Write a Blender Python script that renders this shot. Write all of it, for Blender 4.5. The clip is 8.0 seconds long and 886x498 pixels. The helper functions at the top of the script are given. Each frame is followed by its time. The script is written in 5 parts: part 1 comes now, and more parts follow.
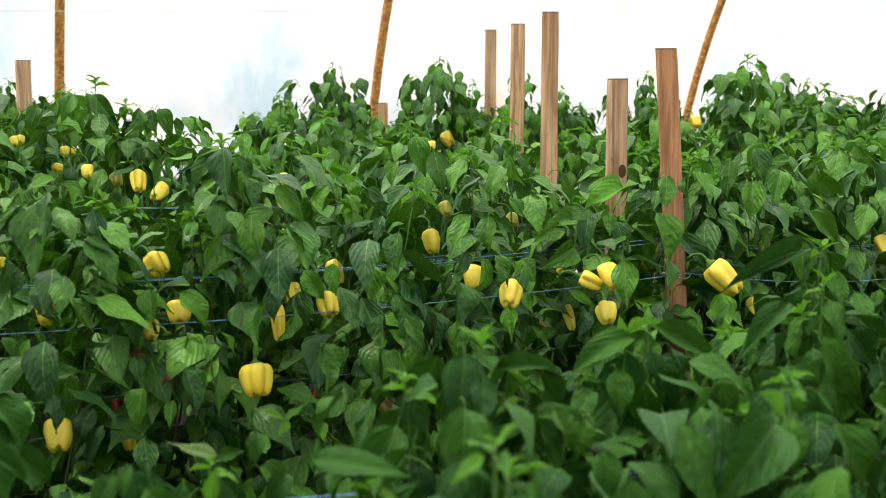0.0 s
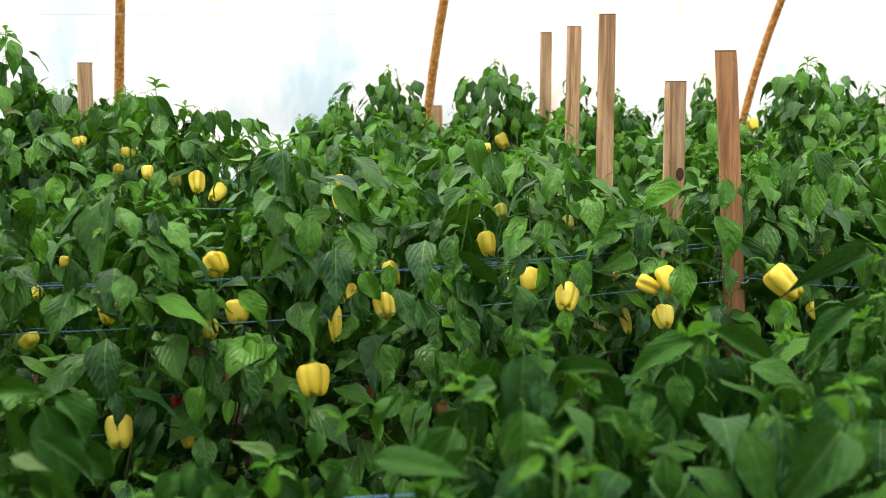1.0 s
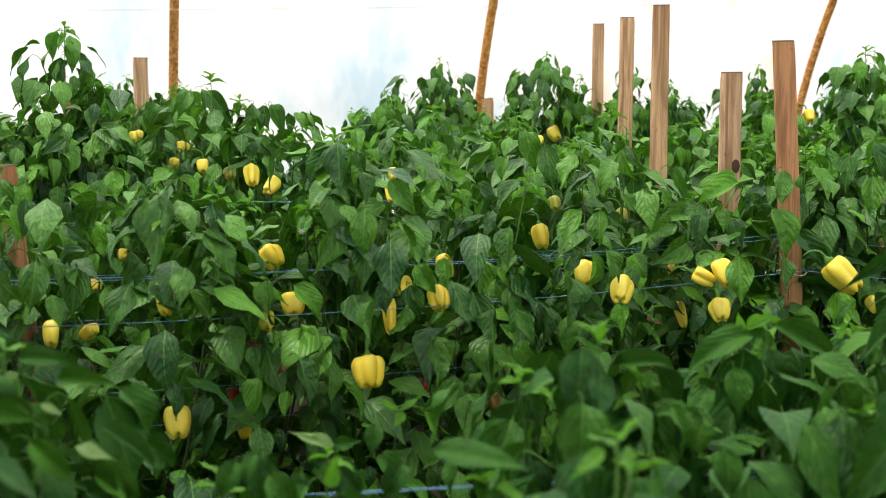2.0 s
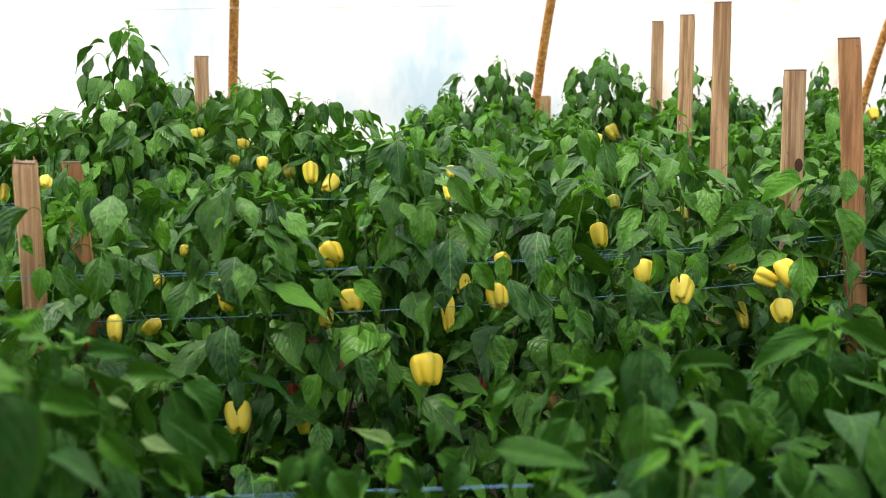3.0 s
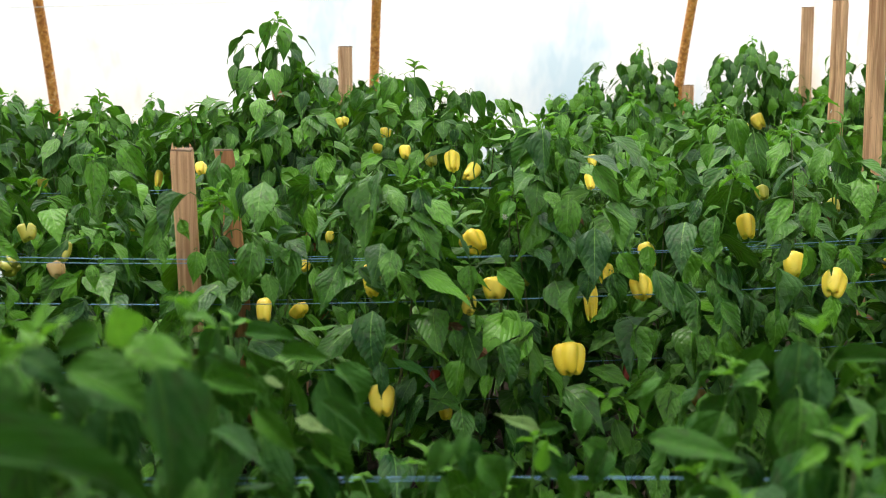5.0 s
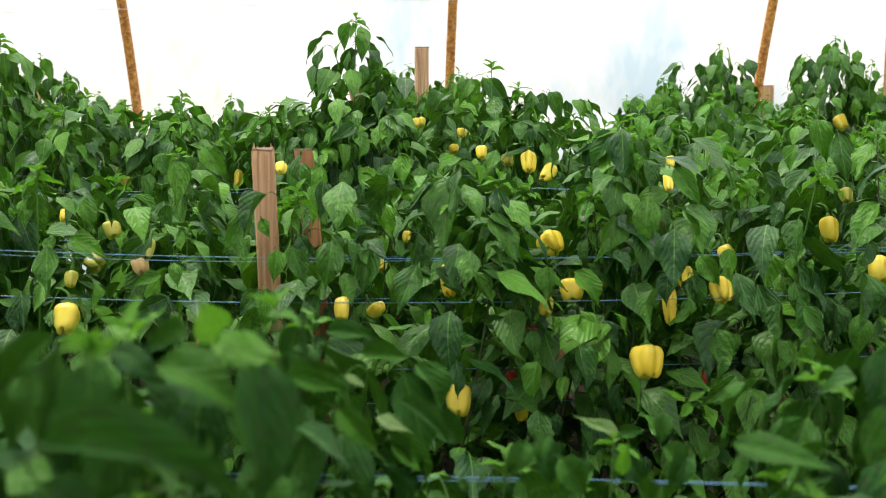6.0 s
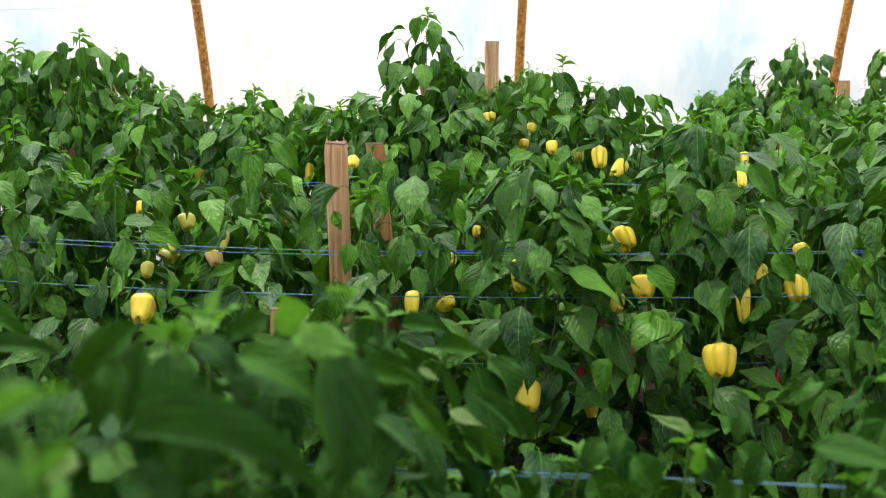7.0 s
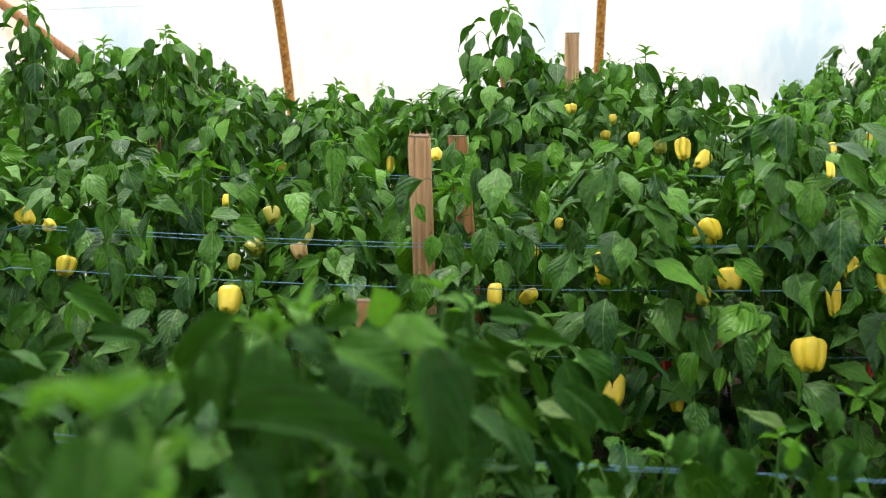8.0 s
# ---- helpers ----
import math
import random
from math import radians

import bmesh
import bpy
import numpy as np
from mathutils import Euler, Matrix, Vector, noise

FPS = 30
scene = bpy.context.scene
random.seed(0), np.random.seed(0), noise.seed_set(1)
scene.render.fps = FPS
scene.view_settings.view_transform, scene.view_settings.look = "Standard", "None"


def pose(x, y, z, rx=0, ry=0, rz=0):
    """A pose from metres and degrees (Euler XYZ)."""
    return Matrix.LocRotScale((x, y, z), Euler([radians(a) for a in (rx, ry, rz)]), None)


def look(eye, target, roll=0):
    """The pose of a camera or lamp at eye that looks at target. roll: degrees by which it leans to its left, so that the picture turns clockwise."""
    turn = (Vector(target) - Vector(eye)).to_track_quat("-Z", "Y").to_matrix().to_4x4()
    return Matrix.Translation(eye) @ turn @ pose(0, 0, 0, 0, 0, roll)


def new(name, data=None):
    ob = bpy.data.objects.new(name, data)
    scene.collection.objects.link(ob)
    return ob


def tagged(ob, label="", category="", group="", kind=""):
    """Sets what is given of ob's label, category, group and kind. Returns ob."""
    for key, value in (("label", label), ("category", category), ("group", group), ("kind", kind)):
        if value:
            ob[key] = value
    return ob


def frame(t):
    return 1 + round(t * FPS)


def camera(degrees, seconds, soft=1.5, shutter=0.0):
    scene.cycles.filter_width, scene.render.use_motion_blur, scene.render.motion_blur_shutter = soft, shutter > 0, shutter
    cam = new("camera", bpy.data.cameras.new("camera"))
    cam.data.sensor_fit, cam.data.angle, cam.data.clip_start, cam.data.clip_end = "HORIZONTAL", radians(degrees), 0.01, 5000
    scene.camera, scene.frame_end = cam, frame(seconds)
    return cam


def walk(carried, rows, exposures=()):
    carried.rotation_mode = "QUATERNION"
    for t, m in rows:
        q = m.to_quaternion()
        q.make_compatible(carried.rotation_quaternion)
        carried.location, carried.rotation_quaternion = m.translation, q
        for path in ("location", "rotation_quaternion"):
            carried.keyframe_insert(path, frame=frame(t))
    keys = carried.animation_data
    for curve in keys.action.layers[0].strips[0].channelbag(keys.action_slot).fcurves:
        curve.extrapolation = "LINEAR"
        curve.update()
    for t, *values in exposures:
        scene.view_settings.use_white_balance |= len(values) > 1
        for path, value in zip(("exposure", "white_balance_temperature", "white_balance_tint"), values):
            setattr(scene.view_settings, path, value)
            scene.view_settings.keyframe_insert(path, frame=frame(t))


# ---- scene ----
cam = camera(42.34, 8.0, soft=0.5)
cam.data.dof.use_dof = True
cam.data.dof.focus_distance = 3.2
cam.data.dof.aperture_fstop = 4.8
# a slow pan on a stand, the lens some way ahead of the pivot: seconds, eye, yaw, pitch, roll
PATH = [
    (0.0, 0.0741, 0.1805, 1.1534, -22.00, -6.00, -0.03),
    (0.5, 0.0689, 0.1814, 1.1524, -20.79, -5.80, 0.13),
    (1.0, 0.0638, 0.1828, 1.1521, -19.40, -5.87, 0.12),
    (1.5, 0.0586, 0.1836, 1.1517, -18.11, -6.04, -0.03),
    (3.0, 0.0442, 0.1875, 1.1514, -14.17, -6.31, -0.07),
    (3.5, 0.0406, 0.1859, 1.1514, -12.48, -6.16, 0.06),
    (4.0, 0.0358, 0.1856, 1.1510, -11.08, -6.47, -0.06),
    (4.5, 0.0301, 0.1876, 1.1480, -9.32, -6.74, -0.09),
    (6.0, 0.0133, 0.1871, 1.1486, -3.78, -6.78, 0.01),
    (6.5, 0.0082, 0.1867, 1.1477, -2.13, -6.92, 0.10),
    (7.0, 0.0019, 0.1880, 1.1481, -0.48, -7.05, 0.21),
    (7.5, -0.0047, 0.1879, 1.1477, 1.27, -7.11, 0.01),
    (8.0, -0.0127, 0.1878, 1.1469, 3.37, -7.40, -0.27),
]
walk(cam, [(t, pose(x, y, z, 90 + pitch, 0, yaw) @ pose(0, 0, 0, 0, 0, roll)) for t, x, y, z, yaw, pitch, roll in PATH])
scene.view_settings.exposure = 0.77

# ---- world and sun: bright hazy day outside the film tunnel ----
SUN_EL, SUN_AZ = 70.0, 298.0
world = bpy.data.worlds.new("sky")
scene.world = world
world.use_nodes = True
wn = world.node_tree
sky = wn.nodes.new("ShaderNodeTexSky")
sky.sky_type = "NISHITA"
sky.sun_disc = False
sky.dust_density = 4.0
sky.sun_elevation = radians(SUN_EL)
sky.sun_rotation = radians(SUN_AZ)
wn.links.new(sky.outputs[0], wn.nodes["Background"].inputs["Color"])
wn.nodes["Background"].inputs["Strength"].default_value = 0.085
sun = bpy.data.lights.new("sun", "SUN")
sun.energy = 5.0
sun.angle = radians(6)
sun.color = (1.0, 0.94, 0.84)
az = radians(SUN_AZ)
new("sun", sun).matrix_world = look((8 * math.sin(az), 8 * math.cos(az), 8 * math.tan(radians(SUN_EL))), (0, 0, 0))


# ---- materials ----
class Nodes:
    """A short way to write a node material."""

    def __init__(self, name, **principled):
        self.mat = bpy.data.materials.new(name)
        self.mat.use_nodes = True
        self.t = self.mat.node_tree
        self.p = self.t.nodes["Principled BSDF"]
        for key, value in principled.items():
            self.p.inputs[key.replace("_", " ")].default_value = value

    def add(self, kind, **inputs):
        n = self.t.nodes.new("ShaderNode" + kind)
        for key, value in inputs.items():
            slot = n.inputs[int(key[1:])] if key[0] == "i" and key[1:].isdigit() else n.inputs[key]
            if hasattr(value, "is_linked"):
                self.t.links.new(value, slot)
            else:
                slot.default_value = value
        return n

    def math(self, op, a, b=0.5, clamp=False):
        n = self.add("Math", i0=a, i1=b)
        n.operation, n.use_clamp = op, clamp
        return n.outputs[0]

    def noise(self, vector, scale, detail=4.0, rough=0.6):
        return self.add("TexNoise", Vector=vector, Scale=scale, Detail=detail, Roughness=rough).outputs["Fac"]

    def ramp(self, fac, *stops):
        n = self.add("ValToRGB", Fac=fac)
        e = n.color_ramp.elements
        while len(e) < len(stops):
            e.new(0.5)
        for el, (pos, col) in zip(e, stops):
            el.position, el.color = pos, (*col, 1) if len(col) == 3 else col
        return n.outputs["Color"]

    def mix(self, fac, a, b, blend="MIX"):
        n = self.t.nodes.new("ShaderNodeMix")
        n.data_type, n.blend_type = "RGBA", blend
        for i, value in ((0, fac), (6, a), (7, b)):
            if hasattr(value, "is_linked"):
                self.t.links.new(value, n.inputs[i])
            else:
                n.inputs[i].default_value = value if i == 0 or len(value) == 4 else (*value, 1)
        return n.outputs[2]

    def scaled(self, vector, s):
        n = self.add("Mapping", Vector=vector)
        n.inputs["Scale"].default_value = s
        return n.outputs[0]

    def bump(self, height, strength, distance):
        n = self.add("Bump", Height=height, Strength=strength, Distance=distance)
        self.t.links.new(n.outputs[0], self.p.inputs["Normal"])
        return n.outputs[0]

    def set(self, key, value):
        self.t.links.new(value, self.p.inputs[key])


def leaf_material(name, dark, light, vein, gloss, through_it, shine=0.34):
    m = Nodes(name, Roughness=gloss)
    m.p.inputs["Specular IOR Level"].default_value = shine
    uv = m.add("TexCoord").outputs["UV"]
    sep = m.add("SeparateXYZ", Vector=uv)
    across, along = m.math("ABSOLUTE", sep.outputs[0]), sep.outputs[1]
    ident = m.math("FRACT", m.math("ADD", m.add("ObjectInfo").outputs["Random"], m.add("NewGeometry").outputs["Random Per Island"]), 0)
    other = m.math("FRACT", m.math("MULTIPLY", ident, 7.31), 0)
    shift = m.add("CombineXYZ", X=m.math("MULTIPLY", ident, 37.0), Y=m.math("MULTIPLY", ident, 11.0))
    place = m.add("VectorMath", i0=m.scaled(uv, (0.27, 1.0, 1.0)), i1=shift.outputs[0]).outputs[0]
    blotch = m.noise(place, 2.6, 3)
    grain = m.noise(place, 30.0, 3, 0.6)
    # midrib and side veins that run forward from it
    rib = m.math("LESS_THAN", across, m.math("MULTIPLY", m.math("SUBTRACT", 1.08, along), 0.032))
    wob = m.math("MULTIPLY", m.math("SUBTRACT", blotch, 0.5), 0.3)
    run = m.math("ADD", m.math("SUBTRACT", along, m.math("MULTIPLY", m.math("POWER", across, 1.3), 0.6)), wob)
    wave = m.math("PINGPONG", m.math("MULTIPLY", run, 5.4), 0.5)
    side = m.math("SUBTRACT", 1.0, m.math("MULTIPLY", wave, 16.0), clamp=True)
    veins = m.math("MAXIMUM", rib, m.math("MULTIPLY", side, 0.34))
    base = m.mix(m.math("ADD", m.math("MULTIPLY", ident, 0.85), m.math("MULTIPLY", m.math("SUBTRACT", blotch, 0.45), 0.7), clamp=True), dark, light)
    base = m.mix(m.math("MULTIPLY", other, 0.22), base, (0.02, 0.10, 0.04))
    base = m.mix(m.math("MULTIPLY", grain, 0.3), base, tuple(c * 0.6 for c in dark))
    base = m.mix(m.math("MULTIPLY", veins, 0.62), base, vein)
    # sooty mottling on some of the older leaves, a few dull specks
    smudge = m.ramp(m.noise(m.scaled(place, (2.2, 1.0, 1.0)), 6.5, 5, 0.72), (0.52, (0, 0, 0)), (0.6, (1, 1, 1)))
    old = m.math("MULTIPLY", m.math("GREATER_THAN", other, 0.45), 0.6)
    base = m.mix(m.math("MULTIPLY", smudge, old), base, (0.03, 0.045, 0.018))
    speck = m.math("GREATER_THAN", m.noise(place, 11.0, 2), 0.75)
    base = m.mix(m.math("MULTIPLY", speck, 0.35), base, (0.2, 0.18, 0.07))
    m.set("Base Color", base)
    m.set("Roughness", m.math("ADD", m.math("MULTIPLY", grain, 0.16), m.math("ADD", m.math("MULTIPLY", other, 0.14), gloss - 0.12)))
    # the blade swells between its veins
    swell = m.math("POWER", m.math("MULTIPLY", wave, 2.0), 0.5)
    swell = m.math("MULTIPLY", swell, m.math("MINIMUM", m.math("MULTIPLY", across, 3.0), 1.0))
    height = m.math("ADD", m.math("MULTIPLY", swell, 0.17), m.math("MULTIPLY", m.noise(place, 6.5, 3, 0.5), 0.8))
    normal = m.bump(height, 0.55, 0.013)
    back = m.add("BsdfTranslucent", Color=m.mix(0.6, base, tuple(min(1, c * 2.0) for c in light)), Normal=normal)
    mixed = m.add("MixShader", i0=through_it, i1=m.p.outputs[0], i2=back.outputs[0])
    m.t.links.new(mixed.outputs[0], m.t.nodes["Material Output"].inputs["Surface"])
    return m.mat


LEAF = leaf_material("pepper_leaf", (0.011, 0.066, 0.014), (0.13, 0.37, 0.012), (0.2, 0.42, 0.07), 0.40, 0.05)
FRESH_LEAF = leaf_material("fresh_pepper_leaf", (0.045, 0.19, 0.012), (0.14, 0.40, 0.02), (0.22, 0.45, 0.07), 0.40, 0.10)
# leaf copy for the front bed, its colour darkened to stand in for shade
SHADED_LEAF = leaf_material("shaded_pepper_leaf", (0.012, 0.066, 0.009), (0.062, 0.195, 0.010), (0.13, 0.29, 0.04), 0.5, 0.06, 0.17)
YOUNG = leaf_material("young_leaf", (0.065, 0.225, 0.012), (0.15, 0.40, 0.02), (0.25, 0.47, 0.07), 0.45, 0.28)
WITHERED = leaf_material("withered_leaf", (0.09, 0.04, 0.02), (0.24, 0.12, 0.05), (0.3, 0.18, 0.09), 0.8, 0.15)
PALE = leaf_material("leaf_underside", (0.2, 0.36, 0.09), (0.32, 0.48, 0.17), (0.5, 0.6, 0.36), 0.6, 0.25)


def stem_material(name, a, b):
    m = Nodes(name, Roughness=0.6)
    m.p.inputs["Specular IOR Level"].default_value = 0.2
    at = m.add("TexCoord").outputs["Object"]
    m.set("Base Color", m.ramp(m.noise(m.scaled(at, (1, 1, 0.25)), 30.0), (0.3, a), (0.7, b)))
    m.bump(m.noise(m.scaled(at, (1, 1, 0.2)), 90.0), 0.4, 0.003)
    return m.mat


STALK = stem_material("green_stalk", (0.05, 0.14, 0.02), (0.10, 0.22, 0.035))
STEM = stem_material("woody_stem", (0.06, 0.075, 0.03), (0.11, 0.12, 0.05))


def fruit_material(name, a, b, c):
    m = Nodes(name, Roughness=0.28)
    m.p.inputs["Subsurface Weight"].default_value = 0.15
    m.p.inputs["Subsurface Radius"].default_value = (0.02, 0.012, 0.004)
    at = m.add("TexCoord").outputs["Object"]
    rand = m.add("ObjectInfo").outputs["Random"]
    z = m.add("SeparateXYZ", Vector=at).outputs[2]
    big = m.noise(at, 14.0, 2)
    col = m.mix(m.math("ADD", m.math("MULTIPLY", rand, 0.6), m.math("MULTIPLY", m.math("SUBTRACT", big, 0.4), 1.2), clamp=True), a, b)
    col = m.mix(m.math("MULTIPLY", m.math("MULTIPLY", m.math("ADD", z, 0.1), 4.0, clamp=True), 0.35), col, c)
    col = m.mix(m.math("MULTIPLY", m.math("GREATER_THAN", m.noise(at, 60.0, 2), 0.7), 0.3), col, tuple(v * 0.7 for v in a))
    m.set("Base Color", col)
    m.set("Roughness", m.math("ADD", m.math("MULTIPLY", m.noise(at, 40.0), 0.2), 0.2))
    m.bump(m.noise(at, 45.0, 2), 0.12, 0.004)
    return m.mat


FRUIT_MAT = {
    "y": fruit_material("yellow_pepper_skin", (0.95, 0.69, 0.045), (0.97, 0.80, 0.10), (0.94, 0.81, 0.11)),
    "g": fruit_material("greenish_pepper_skin", (0.42, 0.42, 0.05), (0.55, 0.50, 0.08), (0.3, 0.38, 0.05)),
    "r": fruit_material("ripe_red_pepper_skin", (0.34, 0.02, 0.01), (0.42, 0.035, 0.015), (0.3, 0.03, 0.015)),
    # shade on this fruit is painted as a dull ochre skin
    "d": fruit_material("shaded_pepper_skin", (0.45, 0.27, 0.05), (0.5, 0.33, 0.08), (0.4, 0.3, 0.06)),
    "p": fruit_material("peach_pepper_skin", (0.72, 0.46, 0.18), (0.78, 0.55, 0.25), (0.7, 0.45, 0.15)),
}


def wood_material(name, red, pale):
    m = Nodes(name, Roughness=0.8)
    m.p.inputs["Specular IOR Level"].default_value = 0.25
    at = m.add("TexCoord").outputs["Object"]
    rand = m.add("ObjectInfo").outputs["Random"]
    moved = m.add("VectorMath", i0=at, i1=m.add("CombineXYZ", X=m.math("MULTIPLY", rand, 9.0), Z=m.math("MULTIPLY", rand, 5.0)).outputs[0]).outputs[0]
    warp = m.noise(m.scaled(moved, (6, 6, 1.2)), 1.0, 2)
    lines = m.noise(m.add("VectorMath", i0=m.scaled(moved, (34, 34, 1.0)), i1=m.add("CombineXYZ", X=m.math("MULTIPLY", warp, 4.0)).outputs[0]).outputs[0], 1.6, 4, 0.65)
    fibre = m.noise(m.scaled(moved, (320, 320, 9)), 1.0, 3)
    tone = m.mix(rand, red, pale)
    col = m.mix(m.ramp(lines, (0.36, (0, 0, 0)), (0.6, (1, 1, 1))), m.mix(0.66, tone, (0.18, 0.085, 0.034)), tone)
    col = m.mix(m.math("MULTIPLY", fibre, 0.25), col, (0.55, 0.32, 0.19))
    grey = m.ramp(m.noise(m.scaled(moved, (5, 5, 2)), 1.0, 3), (0.45, (0, 0, 0)), (0.72, (1, 1, 1)))
    col = m.mix(m.math("MULTIPLY", grey, 0.25), col, (0.36, 0.2, 0.1))
    fine = m.noise(m.scaled(moved, (150, 150, 1.6)), 1.0, 3, 0.6)
    col = m.mix(m.ramp(fine, (0.47, (0, 0, 0)), (0.6, (0.52, 0.52, 0.52))), col, (0.3, 0.13, 0.06))
    stain = m.ramp(m.noise(m.scaled(moved, (22, 22, 2.4)), 1.0, 4, 0.65), (0.53, (0, 0, 0)), (0.66, (0.6, 0.6, 0.6)))
    col = m.mix(stain, col, (0.27, 0.12, 0.05))
    nick = m.ramp(m.noise(m.scaled(moved, (90, 90, 45)), 1.0, 3, 0.7), (0.66, (0, 0, 0)), (0.76, (0.6, 0.6, 0.6)))
    col = m.mix(nick, col, (0.13, 0.07, 0.035))
    m.set("Base Color", col)
    m.bump(m.math("ADD", lines, m.math("MULTIPLY", fibre, 0.5)), 0.5, 0.003)
    return m.mat


def rust_material():
    m = Nodes("rusty_steel", Roughness=0.75)
    at = m.add("TexCoord").outputs["Object"]
    fine, big = m.noise(at, 46.0, 4, 0.75), m.noise(at, 6.0, 4)
    col = m.ramp(fine, (0.36, (0.14, 0.04, 0.012)), (0.46, (0.46, 0.17, 0.035)), (0.57, (0.77, 0.36, 0.07)), (0.66, (0.78, 0.6, 0.38)))
    col = m.mix(m.ramp(big, (0.4, (0, 0, 0)), (0.7, (0.45, 0.45, 0.45))), col, (0.78, 0.38, 0.07))
    flake = m.ramp(m.noise(at, 120.0, 3, 0.7), (0.52, (0, 0, 0)), (0.64, (0.5, 0.5, 0.5)))
    col = m.mix(flake, col, (0.2, 0.055, 0.018))
    m.set("Base Color", col)
    m.bump(fine, 0.5, 0.004)
    return m.mat


def film_material():
    m = Nodes("milky_polythene_film", Roughness=0.4)
    at = m.add("TexCoord").outputs["Object"]
    dirt = m.noise(m.scaled(at, (1.3, 1, 0.5)), 1.1, 5, 0.6)
    streak = m.noise(m.scaled(at, (6, 6, 0.5)), 1.2, 4, 0.7)
    col = m.ramp(dirt, (0.34, (0.56, 0.72, 0.83)), (0.48, (0.92, 0.94, 0.96)), (0.57, (0.95, 0.94, 0.92)), (0.68, (0.8, 0.6, 0.42)))
    col = m.mix(m.math("MULTIPLY", m.ramp(streak, (0.5, (0, 0, 0)), (0.8, (1, 1, 1))), 0.3), col, (0.72, 0.78, 0.8))
    m.set("Base Color", col)
    m.bump(m.noise(m.scaled(at, (1, 1, 0.4)), 3.0, 3), 0.2, 0.02)
    back = m.add("BsdfTranslucent", Color=col)
    mixed = m.add("MixShader", i0=0.75, i1=m.p.outputs[0], i2=back.outputs[0])
    mixed = m.add("MixShader", i0=0.24, i1=mixed.outputs[0], i2=m.add("BsdfTransparent").outputs[0])
    m.t.links.new(mixed.outputs[0], m.t.nodes["Material Output"].inputs["Surface"])
    return m.mat


def soil_material():
    m = Nodes("soil_with_pale_bounce", Roughness=0.95)
    m.p.inputs["Specular IOR Level"].default_value = 0.1
    at = m.add("TexCoord").outputs["Object"]
    n1, n2 = m.noise(at, 2.5, 6, 0.65), m.noise(at, 40.0, 5, 0.7)
    col = m.mix(n2, m.ramp(n1, (0.35, (0.016, 0.012, 0.008)), (0.65, (0.034, 0.026, 0.018))), (0.045, 0.036, 0.026))
    # beyond the tunnel the ground is made pale to bounce sunlight onto the film
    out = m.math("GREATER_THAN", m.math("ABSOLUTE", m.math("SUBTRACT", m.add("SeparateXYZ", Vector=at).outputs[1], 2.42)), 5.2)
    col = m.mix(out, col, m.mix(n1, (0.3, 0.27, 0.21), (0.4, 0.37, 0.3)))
    m.set("Base Color", col)
    m.bump(m.math("ADD", n1, m.math("MULTIPLY", n2, 0.5)), 0.8, 0.05)
    return m.mat


def plain_material(name, col, rough, vary=0.25, scale=60.0):
    m = Nodes(name, Roughness=rough)
    at = m.add("TexCoord").outputs["Object"]
    m.set("Base Color", m.mix(m.math("MULTIPLY", m.noise(at, scale), vary), col, tuple(c * 0.5 for c in col)))
    return m.mat


WOOD_RED = wood_material("reddish_sawn_wood", (0.62, 0.26, 0.10), (0.70, 0.35, 0.165))
WOOD_PALE = wood_material("pale_sawn_wood", (0.82, 0.51, 0.27), (0.88, 0.62, 0.39))
RUST, FILM, SOIL = rust_material(), film_material(), soil_material()
END_GRAIN = plain_material("end_grain", (0.27, 0.18, 0.115), 0.9, 0.8, 140.0)
TWINE = plain_material("blue_twine", (0.18, 0.37, 0.6), 0.35, 0.5, 300.0)
TIE = plain_material("white_tie", (0.7, 0.7, 0.68), 0.5)
KNOT = plain_material("dark_knot", (0.09, 0.035, 0.018), 0.7)
PETAL = plain_material("white_petal", (0.8, 0.8, 0.74), 0.5)
POLLEN = plain_material("pollen", (0.4, 0.38, 0.12), 0.6)


# ---- mesh helpers ----
def mesh_of(name, verts, faces, mats, smooth=True, slots=None, uvs=None):
    me = bpy.data.meshes.new(name)
    me.from_pydata(verts, [], faces)
    for mat in mats:
        me.materials.append(mat)
    if slots is not None:
        me.polygons.foreach_set("material_index", slots)
    if uvs is not None:
        layer = me.uv_layers.new(name="UVMap")
        index = np.zeros(len(me.loops), dtype=np.int32)
        me.loops.foreach_get("vertex_index", index)
        layer.data.foreach_set("uv", np.asarray(uvs, dtype=np.float32)[index].ravel())
    me.polygons.foreach_set("use_smooth", [smooth] * len(me.polygons))
    me.update()
    return me


def piece(name, me, parent, m, label=""):
    ob = new(name, me)
    ob.parent = parent
    ob.matrix_basis = m
    return tagged(ob, label) if label else ob


def tube(path, radii, sides=6, cap=True):
    """Vertices and faces of a tube along a list of points."""
    pts = [Vector(p) for p in path]
    verts, faces = [], []
    for i, p in enumerate(pts):
        d = (pts[min(i + 1, len(pts) - 1)] - pts[max(i - 1, 0)]).normalized()
        ref = Vector((1, 0, 0)) if abs(d.x) < 0.8 else Vector((0, 1, 0))
        u = d.cross(ref).normalized()
        v = d.cross(u)
        r = radii[i] if hasattr(radii, "__len__") else radii
        for k in range(sides):
            a = 2 * math.pi * k / sides
            verts.append(p + (u * math.cos(a) + v * math.sin(a)) * r)
    for i in range(len(pts) - 1):
        for k in range(sides):
            k2 = (k + 1) % sides
            faces.append((i * sides + k, i * sides + k2, (i + 1) * sides + k2, (i + 1) * sides + k))
    if cap:
        faces.append(tuple(range(sides))[::-1])
        faces.append(tuple((len(pts) - 1) * sides + k for k in range(sides)))
    return verts, faces


